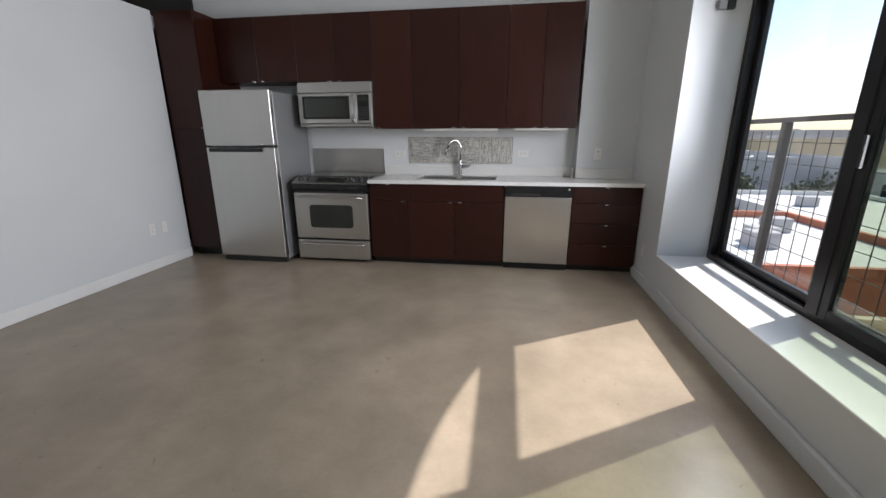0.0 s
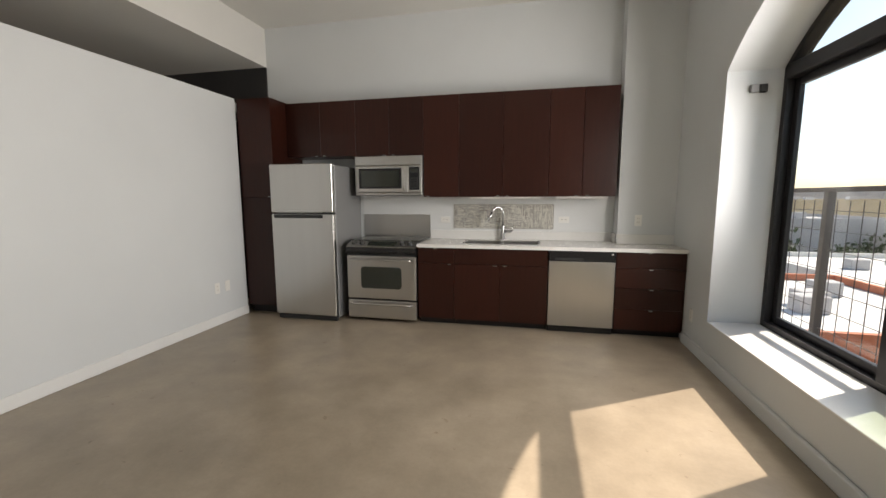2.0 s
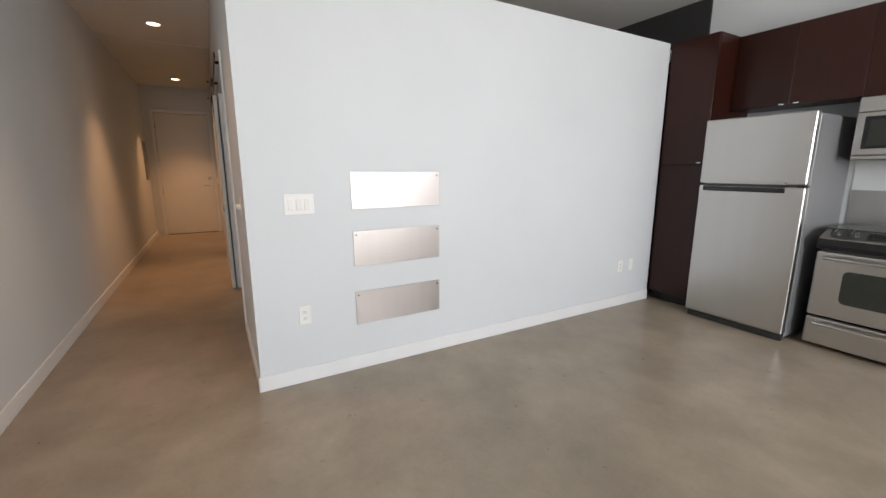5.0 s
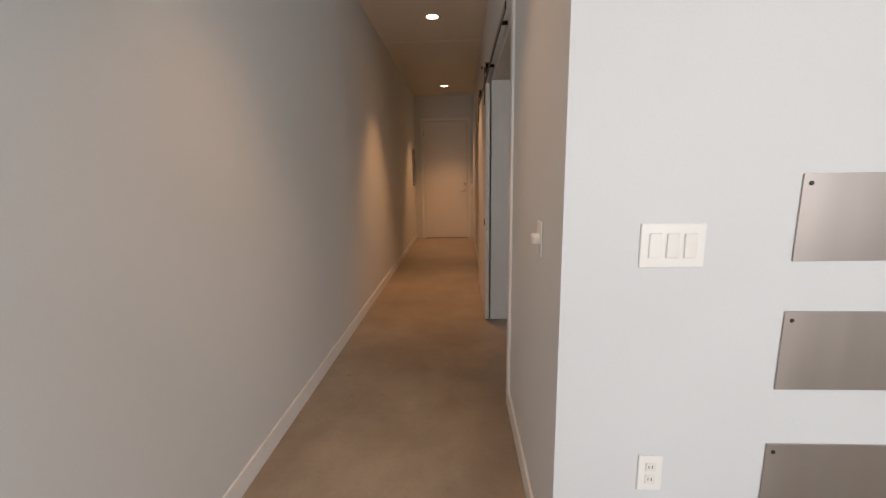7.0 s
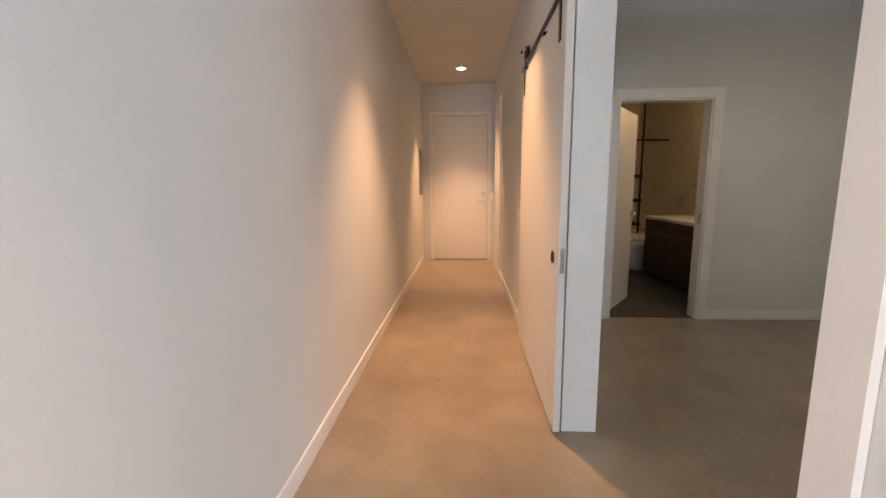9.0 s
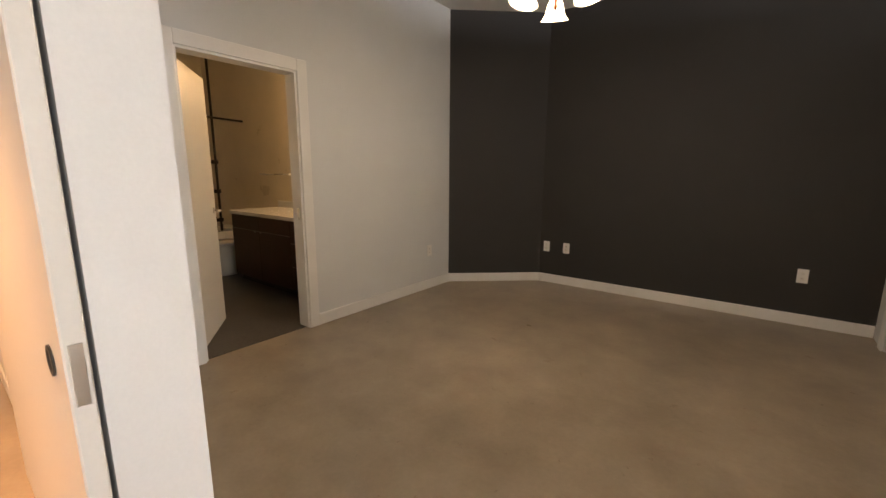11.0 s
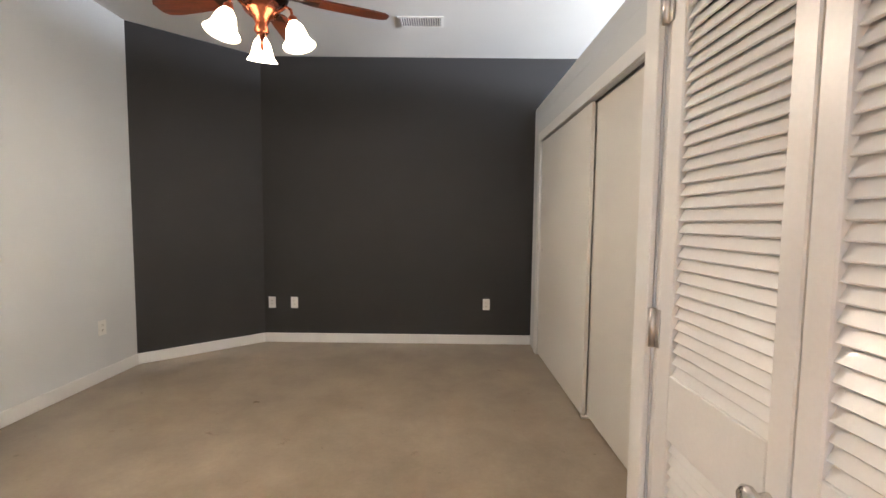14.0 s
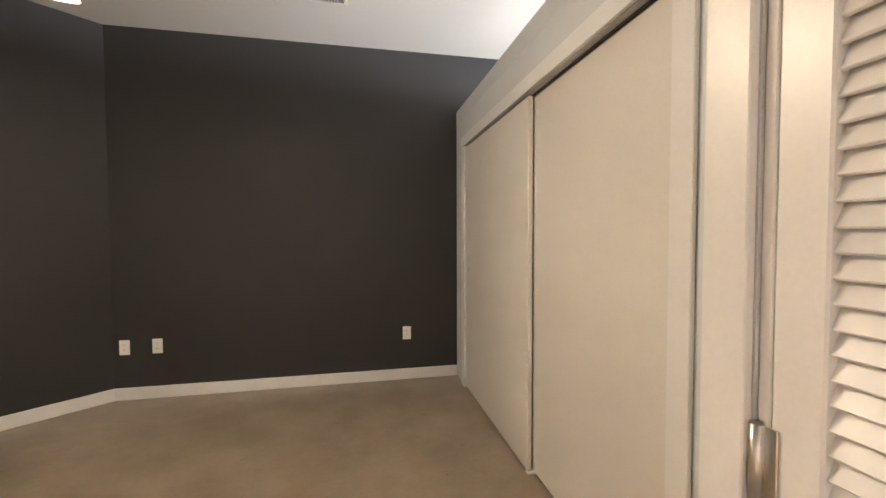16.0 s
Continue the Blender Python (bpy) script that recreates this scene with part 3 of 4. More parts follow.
cabinet("base_cabinet", 1.095, XW - 0.004, YF, 0, ZC0, [(1.095, 1.714, 0.68, ZC0, 1.40, 0.832, "drawer"), (1.095, 1.714, 0.485, 0.68, 1.41, 0.672, "drawer"), (1.095, 1.714, 0.28, 0.485, 1.42, 0.475, "drawer"), (1.095, 1.714, 0.07, 0.28, 1.425, 0.27, "drawer")], "dark mahogany drawer cabinet beside the window wall", toe=0.07)

ct = thing("countertop", (0.3, 4.9, ZC0), "white quartz countertop with an undermount sink cutout", "countertop")
SX0, SX1, SY0, SY1 = -0.43, 0.37, 4.72, 5.10
part("slab", boxes((-0.90, SX0, 4.575, YB - 0.002, ZC0, ZC1), (SX1, XW - 0.002, 4.575, YB - 0.202, ZC0, ZC1), (SX1, 1.168, YB - 0.202, YB - 0.002, ZC0, ZC1), (SX0, SX1, 4.575, SY0, ZC0, ZC1), (SX0, SX1, SY1, YB - 0.002, ZC0, ZC1)), M_QUARTZ, ct)
part("upstand", boxes((-0.90, 1.15, YB - 0.02, YB - 0.002, ZC1, ZC1 + 0.10), (1.15, 1.168, 5.0, YB - 0.002, ZC1, ZC1 + 0.10), (1.15, XW - 0.002, 5.0, 5.018, ZC1, ZC1 + 0.10), bev=0.002), M_QUARTZ, ct)
sk = thing("kitchen_sink", (-0.03, 4.9, 0.7), "double-bowl stainless steel undermount sink", "sink")
for a, b in ((SX0, -0.04), (-0.02, SX1)):
    part("bowl", boxes((a, a + .006, SY0, SY1, .69, ZC1 - .004), (b - .006, b, SY0, SY1, .69, ZC1 - .004), (a, b, SY0, SY0 + .006, .69, ZC1 - .004), (a, b, SY1 - .006, SY1, .69, ZC1 - .004), (a, b, SY0, SY1, .684, .69)), M_STEEL, sk)
part("divider", cube(-0.04, -0.02, SY0, SY1, .72, ZC1 - .012, .004), M_STEEL, sk)
part("rim", boxes((SX0 - .012, SX1 + .012, SY0 - .012, SY0, ZC1, ZC1 + .003), (SX0 - .012, SX1 + .012, SY1, SY1 + .012, ZC1, ZC1 + .003), (SX0 - .012, SX0, SY0, SY1, ZC1, ZC1 + .003), (SX1, SX1 + .012, SY0, SY1, ZC1, ZC1 + .003)), M_CHROME, sk)
fc = thing("kitchen_faucet", (-0.03, 5.14, ZC1), "chrome pull-down gooseneck kitchen faucet", "faucet")
part("base", lathe([(.028, 0), (.028, .012), (.02, .02), (.02, .16), (.016, .17)], (-.03, 5.145, ZC1 + .001)), M_CHROME, fc)
pts = [(-.03, 5.145, ZC1 + .16), (-.03, 5.145, ZC1 + .30)] + [(-.03 - .062 * (1 - math.cos(a)), 5.145 - .030 * (1 - math.cos(a)), ZC1 + .30 + .075 * math.sin(a)) for a in [radians(k) for k in range(15, 166, 15)]]
e = pts[-1]
part("spout", tube(pts, .0115, 12), M_CHROME, fc)
part("spray_head", tube([e, (e[0] - .022, e[1] - .012, e[2] - .05), (e[0] - .04, e[1] - .02, e[2] - .095)], [.012, .015, .017], 12), M_CHROME, fc)
part("lever", tube([(-.01, 5.145, ZC1 + .10), (.06, 5.145, ZC1 + .105), (.075, 5.14, ZC1 + .115), (.078, 5.135, ZC1 + .18)], [.017, .016, .008, .007], 10), M_CHROME, fc)

# backsplash
setting("wall_splash", cube(-1.76, 1.169, YB - 0.006, YB - 0.001, 0.89, 1.38), M_SPLASH, "white painted backsplash strip", "wall")
ma = thing("mosaic_panel", (-0.045, YB - 0.01, 1.0), "panel of thin grey and cream horizontal and vertical mosaic slivers", "backsplash panel")
M_MOS = mat("grey_mosaic_bed", (0.40, 0.38, 0.34), 0.5, var=0.15, scale=25)
part("backing", cube(-0.62, 0.53, YB - 0.012, YB - 0.0065, 1.0, 1.285), M_MOS, ma)
MS = [mat("mosaic_cream", (0.66, 0.64, 0.57), 0.25, var=0.1), mat("mosaic_grey", (0.42, 0.41, 0.38), 0.3, var=0.1), mat("mosaic_taupe", (0.30, 0.28, 0.25), 0.3, var=0.1)]
slv = {}
for k in range(290):
    u = random.random()
    vert = random.random() < 0.25 + 0.7 * u
    L = round(random.choice((0.04, 0.06, 0.09)), 3)
    th = random.choice((0.006, 0.009))
    c = 0 if random.random() < 0.25 + 0.6 * u else random.choice((1, 1, 2))
    key = (vert, L, th, c)
    if key not in slv:
        slv[key] = mesh_of("sliver", cube(-th / 2, th / 2, 0, 0.004, -L / 2, L / 2) if vert else cube(-L / 2, L / 2, 0, 0.004, -th / 2, th / 2), MS[c])
    o = new("sliver", slv[key])
    o.parent = ma
    hx, hz = (th / 2, L / 2) if vert else (L / 2, th / 2)
    o.location = (-0.57 + hx + u * (1.14 - 2 * hx), YB - 0.0165 - random.random() * 0.002 - (YB - 0.01), 0.004 + hz + random.random() * (0.277 - 2 * hz))

bm = bmesh.new()
for k in range(520):
    u = random.random()
    vert = random.random() < 0.2 + 0.75 * u
    a, th = random.uniform(0.012, 0.035), random.uniform(0.002, 0.004)
    hx, hz = (th, a) if vert else (a, th)
    px, pz = -0.615 + hx + u * (1.14 - 2 * hx), 1.004 + hz + random.random() * (0.277 - 2 * hz)
    bm_box(bm, px - hx, px + hx, YB - 0.0145, YB - 0.0121, pz - hz, pz + hz)
tagged(part("sliver_field", bm, MS[0], ma), kind="stuff")


def wall_plate(name, at, w, h, normal, label, kind="outlet"):
    """Cover plate on a wall; normal is the axis it faces: x, -x, y or -y."""
    o = thing(name, at, label, "switch" if kind != "outlet" else "outlet")
    rz = {"-y": 0, "x": 90, "y": 180, "-x": -90}[normal]
    m = Matrix.Translation(at) @ Matrix.Rotation(radians(rz), 4, "Z")

    def put(n, bm, mt):
        bm.transform(m)
        return part(n, bm, mt, o)
    put("plate", cube(-w / 2, w / 2, -0.006, -0.0005, -h / 2, h / 2, 0.002), M_PLASTIC)
    if kind == "outlet":
        flat = w > h
        for s in (-1, 1):
            c = (s * 0.02, 0) if flat else (0, s * 0.02)
            put("socket", cube(c[0] - 0.014, c[0] + 0.014, -0.008, -0.006, c[1] - 0.014, c[1] + 0.014, 0.002), M_PLASTIC2)
            put("slot", boxes((c[0] - 0.006, c[0] - 0.004, -0.0085, -0.008, c[1] - 0.004, c[1] + 0.006), (c[0] + 0.004, c[0] + 0.006, -0.0085, -0.008, c[1] - 0.004, c[1] + 0.006)), M_BLACKMAT)
    elif kind == "dimmer":
        bm = lathe([(.019, 0), (.019, .018), (.016, .024), (.0, .024)], (0, 0, 0), 20, closed=False)
        bm.transform(Matrix.Translation((0, -0.006, 0)) @ Matrix.Rotation(radians(90), 4, "X"))
        put("knob", bm, M_PLASTIC)
    else:
        n = int(kind)
        for k in range(n):
            c = (k - (n - 1) / 2) * 0.046
            put("rocker", cube(c - 0.017, c + 0.017, -0.010, -0.006, -0.034, 0.034, 0.002), M_PLASTIC2 if k else M_PLASTIC)
    return o


wall_plate("wall_outlet", (-0.72, YB - 0.006, 1.10), 0.115, 0.07, "-y", "white horizontal outlet on the backsplash")
wall_plate("wall_outlet", (0.64, YB - 0.006, 1.11), 0.115, 0.07, "-y", "white horizontal outlet on the backsplash")
wall_plate("wall_outlet", (1.37, 5.02, 1.12), 0.07, 0.115, "-y", "white outlet on the column")
wall_plate("wall_outlet", (XW, 4.42, 0.30), 0.07, 0.115, "-x", "white outlet low on the window wall")
wall_plate("wall_outlet", (XP, 1.16, 0.44), 0.07, 0.115, "x", "white outlet low on the partition")
wall_plate("wall_outlet", (XP, 4.12, 0.40), 0.07, 0.115, "x", "white outlet low on the partition")
wall_plate("cable_plate", (XP, 4.27, 0.40), 0.07, 0.115, "x", "ivory cable plate low on the partition", "1")
wall_plate("light_switch", (XP, 1.17, 1.125), 0.17, 0.12, "x", "white triple switch plate", "3")
wall_plate("dimmer_switch", (-3.305, YH, 1.10), 0.075, 0.12, "-y", "white rotary dimmer on the partition end", "dimmer")
wall_plate("light_switch", (XE, 0.84, 1.10), 0.075, 0.12, "x", "white switch beside the entrance door", "1")
for ox in (-6.468, -6.23, -4.178):
    wall_plate("wall_outlet", (ox, 5.20, 0.43), 0.075, 0.12, "-y", "white outlet on the charcoal wall")
wall_plate("wall_outlet", (XB, 4.11, 0.43), 0.075, 0.12, "x", "white outlet low on the pale bedroom wall")

for k, (za, zb) in enumerate(((1.08, 1.31), (0.71, 0.94), (0.315, 0.54))):
    s = thing("metal_shelf_panel", (XP, 1.80, za), "brushed stainless steel sheet screwed to the wall", "metal panel", "steel wall panels")
    part("sheet", cube(XP + 0.001, XP + 0.005, 1.485, 2.11, za, zb, 0.001), M_STEELH, s)
    for yy in (1.505, 2.09):
        part("screw", lathe([(.006, 0), (.006, .002), (.003, .003)], (XP + 0.005, yy, zb - 0.025), 10, "X"), M_BLACKMAT, s)


# refrigerator
def fridge():
    x0, x1, yf, yb, z1 = -2.525, -1.785, 4.445, 5.19, 1.728
    f = thing("refrigerator", ((x0 + x1) / 2, 4.85, 0), "stainless steel top-freezer refrigerator with grey sides", "refrigerator")
    part("body", cube(x0 + .005, x1 - .005, yf + .075, yb, .03, z1 - .012, .006), M_FRIDGE_SIDE, f)
    zs = 1.195
    for n, za, zb in (("freezer_door", zs + .012, z1), ("fridge_door", .065, zs - .004)):
        d = part(n, cube(x0, x1, yf, yf + .066, za, zb, .012, 3), M_STEEL, f)
        part("gasket", cube(x0 + .012, x1 - .012, yf + .066, yf + .075, za + .01, zb - .01), M_BLACKMAT, d)
        if n == "freezer_door":
            part("handle", cube(x0 + .04, x1 - .12, yf - .018, yf + .004, za + .0, za + .022, .005, 2), M_STEEL, d, "steel lip handle")
        else:
            part("handle", cube(x0 + .04, x1 - .12, yf - .014, yf + .004, zb - .045, zb - .008, .005, 2), M_BLACK, d, "black recessed pocket handle")
    part("hinge_cover", cube(x1 - .06, x1 - .005, yf + .01, yf + .09, zs - .003, zs + .011, .003), M_BLACKMAT, f)
    part("kick_grille", cube(x0 + .01, x1 - .01, yf + .03, yf + .07, .005, .06, .004), M_BLACKMAT, f)
    for fx in (x0 + .05, x1 - .05):
        part("foot", lathe([(.02, 0), (.02, .03)], (fx, yf + .1, 0.001), 12), M_BLACKMAT, f)


fridge()


def stove():
    x0, x1, yf, yb = -1.70, -0.905, 4.56, 5.17
    s = thing("range", ((x0 + x1) / 2, 4.85, 0), "stainless slide-in electric range with black glass cooktop", "stove")
    part("body", cube(x0 + .004, x1 - .004, yf + .06, yb, .04, .845), M_BLACK, s)
    d = part("oven_door", cube(x0, x1, yf + .005, yf + .055, .255, .735, .012, 2), M_STEEL, s)
    # window with rounded corners
    bm = cube(x0 + .165, x1 - .165, yf - .001, yf + .006, .375, .615)
    bmesh.ops.bevel(bm, geom=[e for e in bm.edges if abs(e.verts[0].co.y - e.verts[1].co.y) > .004], offset=.035, segments=4, affect="EDGES", profile=0.5)
    part("window", bm, M_OVENGLASS, d, "dark tinted oven window")
    w = part("drawer", cube(x0, x1, yf + .005, yf + .055, .035, .240, .012, 2), M_STEEL, s)
    for par, z, n in ((d, .695, "handle"), (w, .205, "handle")):
        part(n, tube([(x0 + .05, yf + .005, z), (x0 + .06, yf - .03, z), (x0 + .12, yf - .042, z), (x1 - .12, yf - .042, z), (x1 - .06, yf - .03, z), (x1 - .05, yf + .005, z)], .011, 10), M_STEEL, par, "curved steel bar handle")
    part("vent_strip", cube(x0 + .03, x1 - .03, yf + .003, yf + .03, .741, .752), M_BLACKMAT, s)
    # sloping control panel
    bm = bmesh.new()
    prof = [(yf - .002, .757), (yf - .014, .785), (yf - .012, .828), (yf + .14, .885), (yf + .14, .757)]
    a = [bm.verts.new((x0, y, z)) for y, z in prof]
    b = [bm.verts.new((x1, y, z)) for y, z in prof]
    bm.faces.new(a), bm.faces.new(b[::-1])
    for i in range(5):
        bm.faces.new((a[i], b[i], b[(i + 1) % 5], a[(i + 1) % 5]))
    part("front_panel", bm, M_BLACK, s)
    tilt = Matrix.Translation((0, yf - .014, .829)) @ Matrix.Rotation(math.atan2(.057, .152), 4, "X")

    def on_slope(bm):
        bm.transform(tilt)
        return bm
    strip = part("control_strip", on_slope(cube(x0 + .004, x1 - .004, 0, .150, .001, .009, .003, 2)), M_STEEL, s)
    part("display", on_slope(cube(x0 + .24, x1 - .24, .03, .125, .009, .012, .001)), M_OVENGLASS, strip)
    for kx in (x0 + .075, x0 + .165, x1 - .165, x1 - .075):
        k = part("knob", on_slope(lathe([(.031, 0), (.031, .007), (.024, .012), (.022, .030), (.0, .032)], (kx, .075, .009), 18, closed=False)), M_BLACKMAT, strip)
        part("grip", on_slope(cube(kx - .004, kx + .004, .052, .098, .036, .044, .002)), M_STEEL, k)
    top = part("cooktop", cube(x0 - .008, x1 + .008, yf + .135, yb, .886, .897, .004), M_OVENGLASS, s, "black glass cooktop")
    for gx, gy, gr in ((x0 + .20, yf + .27, .10), (x1 - .20, yf + .27, .08), (x0 + .20, yf + .48, .08), (x1 - .20, yf + .48, .10)):
        part("burner_ring", lathe([(gr - .004, .8972), (gr - .004, .8977), (gr, .8977), (gr, .8972)], (gx, gy, 0), 28, closed=False), M_FRIDGE_SIDE, top)


stove()
bg = thing("stove_backsplash", (-1.38, YB - 0.01, 0.9), "brushed stainless sheet behind the range", "metal panel")
part("sheet", cube(-1.755, -0.905, YB - 0.012, YB - 0.0065, 0.885, 1.16, 0.001), M_STEEL, bg)


def microwave():
    x0, x1, yf, yb, z0, z1 = -1.695, -0.905, 4.84, YB - 0.01, 1.39, 1.825
    m = thing("microwave", ((x0 + x1) / 2, 5.0, z0), "stainless microwave mounted over the range", "microwave")
    part("body", cube(x0, x1, yf + .045, yb, z0, z1, .004), M_BLACKMAT, m)
    part("vent_panel", cube(x0, x1, yf, yf + .044, z1 - .105, z1, .008, 2), M_STEEL, m)
    d = part("door", cube(x0, x1 - .165, yf, yf + .044, z0 + .03, z1 - .107, .008, 2), M_STEEL, m)
    bm = cube(x0 + .045, x1 - .235, yf - .002, yf + .004, z0 + .075, z1 - .135, .002)
    win = part("window", bm, M_BLACK, d)
    part("screen", cube(x0 + .075, x1 - .265, yf - .0035, yf - .0015, z0 + .10, z1 - .16), M_OVENGLASS, win)
    part("handle", tube([(x1 - .20, yf, z1 - .125), (x1 - .20, yf - .035, z1 - .15), (x1 - .20, yf - .042, (z0 + z1) / 2 - .03), (x1 - .20, yf - .035, z0 + .075), (x1 - .20, yf, z0 + .05)], .011, 10), M_STEEL, d, "curved steel handle")
    p = part("control_panel", cube(x1 - .163, x1, yf, yf + .044, z0 + .03, z1 - .107, .008, 2), M_STEEL, m)
    part("keypad", cube(x1 - .15, x1 - .03, yf - .002, yf + .003, z0 + .06, z1 - .125), M_BLACK, p)
    part("display", cube(x1 - .135, x1 - .045, yf - .003, yf - .001, z1 - .185, z1 - .145), M_OVENGLASS, p)
    for r in range(5):
        for c in range(3):
            part("button", cube(x1 - .138 + c * .034, x1 - .112 + c * .034, yf - .0035, yf - .0015, z0 + .075 + r * .026, z0 + .093 + r * .026), M_BLACKMAT, p)
    part("bottom_trim", cube(x0, x1, yf + .004, yf + .044, z0, z0 + .028, .004), M_STEEL, m)


microwave()


def dishwasher():
    x0, x1, yf = 0.463, 1.092, 4.585
    d = thing("dishwasher", ((x0 + x1) / 2, 4.9, 0), "stainless dishwasher with a black control strip", "dishwasher")
    part("body", cube(x0 + .004, x1 - .004, yf + .04, YB - .05, .075, .838), M_BLACKMAT, d)
    part("door", cube(x0 + .003, x1 - .003, yf, yf + .04, .075, .733, .006, 2), M_STEEL, d)
    c = part("control_strip", cube(x0 + .003, x1 - .003, yf - .006, yf + .04, .735, .838, .008, 2), M_BLACK, d)
    part("handle", cube(x0 + .06, x1 - .30, yf - .012, yf - .004, .745, .77, .004, 2), M_BLACKMAT, c)
    part("dial", lathe([(.012, 0), (.012, .004), (.008, .005)], (x1 - .035, yf - .006, .81), 14, "Y"), M_CHROME, c)
    part("toe_kick", cube(x0 + .003, x1 - .003, yf + .05, yf + .07, .002, .072), M_BLACK, d)


dishwasher()


# ---- hall ----
def casing(x, y0, y1, z1, w, face, name, label):
    """Three casing boards round a doorway in a wall of constant x."""
    a, b = (x + .001, x + .016) if face > 0 else (x - .016, x - .001)
    return setting(name, boxes((a, b, y0 - w, y0, .001, z1 + w), (a, b, y1, y1 + w, .001, z1 + w), (a, b, y0, y1, z1, z1 + w), bev=.003), M_TRIM, label, "trim")


DY0, DY1, DZ = -0.155, 0.77, 2.445
casing(XE, DY0, DY1, DZ, 0.055, 1, "trim_5", "white casing round the entrance door")
dr = tagged(new("door_1"), "closed white flush entrance door", "door", kind="structure")
part("leaf", cube(XE - .05, XE - .01, DY0 + .004, DY1 - .004, 0.012, DZ - .004, .002), M_DOOR, dr)
part("threshold", cube(XE - .12, XE - .002, DY0 + .004, DY1 - .004, 0.0005, 0.010), M_BLACKMAT, dr)
hd = part("lever", tube([(XE - .01, .70, 1.01), (XE + .045, .70, 1.01), (XE + .05, .69, 1.01), (XE + .05, .58, 1.01)], .010, 10), M_NICKEL, dr)
part("rose", lathe([(.03, 0), (.03, .008), (.022, .01)], (XE - .01, .70, 1.01), 18, "X"), M_NICKEL, hd)
part("deadbolt", lathe([(.03, 0), (.03, .012), (.018, .02)], (XE - .01, .70, 1.15), 18, "X"), M_NICKEL, dr)
part("peephole", lathe([(.008, 0), (.008, .004), (.004, .005)], (XE - .01, .31, 1.5), 10, "X"), M_NICKEL, dr)
for z in (.24, .9, 1.55, 2.2):
    part("hinge", cube(XE - .012, XE + .014, DY0 - .008, DY0 + .010, z - .055, z + .055, .003), M_NICKEL, dr)

bp = thing("breaker_panel", (-10.2, YS, 1.13), "flush grey breaker panel cover on the hall wall", "panel")
part("cover", cube(-10.40, -10.02, YS + .0005, YS + .012, 1.14, 1.86, .003), M_FRIDGE_SIDE, bp)
part("door", cube(-10.36, -10.06, YS + .012, YS + .018, 1.20, 1.80, .002), M_FRIDGE_SIDE, bp)
part("latch", cube(-10.085, -10.07, YS + .018, YS + .024, 1.45, 1.52, .002), M_BLACKMAT, bp)

# closet door on the hall's other side
d2 = tagged(new("door_2"), "closed white hall closet door", "door", kind="structure")
part("leaf", cube(-10.05, -9.25, YH - .012, YH - .001, .012, 2.40, .002), M_DOOR, d2)
part("casing", boxes((-10.11, -10.05, YH - .018, YH - .001, .001, 2.46), (-9.25, -9.19, YH - .018, YH - .001, .001, 2.46), (-10.05, -9.25, YH - .018, YH - .001, 2.40, 2.46)), M_TRIM, d2)

bd = thing("barn_door", (-6.1, 0.84, 0.01), "white sliding barn door hanging open on a dark rail", "door")
BX0, BX1, BYa, BYb = -6.84, -5.49, 0.825, 0.862
leaf = part("leaf", cube(BX0, BX1, BYa, BYb, 0.015, 2.08, .003), M_DOOR, bd)
part("flush_pull", lathe([(.032, 0), (.032, .004), (.024, .004), (.022, .001)], (-5.61, BYa, .90), 18, "Y"), M_BLACKMAT, leaf, "round dark flush pull")
part("edge_pull", cube(BX1 - .002, BX1 + .003, BYa + .008, BYb - .008, .84, .96, .001), M_NICKEL, leaf)
part("track", cube(-7.0, -4.15, BYa + .012, BYa + .02, 2.145, 2.185, .002), M_BRONZE, bd)
for hx in (-6.73, -5.60):
    h = part("hanger", boxes((hx - .02, hx + .02, BYa - .006, BYa - .0005, 1.92, 2.23), bev=.002), M_BRONZE, bd)
    part("wheel", lathe([(.045, -.012), (.045, -.006), (.036, -.002), (.036, .002), (.045, .006), (.045, .012)], (hx, BYa + .016, 2.225), 20, "Y"), M_BRONZE, h)
    part("bolt", lathe([(.01, 0), (.01, .012), (.006, .015)], (hx, BYa - .02, 2.225), 10, "Y"), M_BRONZE, h)
for hx in (-6.9, -6.2, -5.3, -4.4):
    part("standoff", tube([(hx, BYa + .02, 2.165), (hx, YH - .001, 2.165)], .012, 10), M_BRONZE, bd)

for lx, lz in ((x, ZH) for x in DOWNLIGHTS):
    dl = thing("downlight", (lx, 0.33, lz), "lit recessed round ceiling downlight with a white ring", "downlight", "hall downlights")
    part("ring", lathe([(.065, 0), (.085, -.001), (.09, -.006), (.075, -.010), (.062, -.004)], (lx, .33, lz - .001), 28, closed=False), M_PLASTIC, dl)
    part("lens", lathe([(.0, -.003), (.064, -.003)], (lx, .33, lz - .001), 28, closed=False), M_DOWN, dl)


# ---- bedroom ----
casing(XB, BY0, BY1, BZ, 0.085, 1, "trim_6", "white casing round the bathroom doorway")
setting("trim_7", boxes((XB - .122, XB + .001, BY0, BY0 + .015, .007, BZ), (XB - .122, XB + .001, BY1 - .015, BY1, .007, BZ), (XB - .122, XB + .001, BY0 + .015, BY1 - .015, BZ - .015, BZ)), M_TRIM, "white jamb lining of the bathroom doorway", "trim")
bt = thing("bathroom_door", (XB - .1, BY0 + .02, .01), "white flush bathroom door standing ajar", "door")
m = pose(XB - .125, BY0 + .02, 0, 0, 0, 54)


def swing(bm):
    bm.transform(m)
    return bm


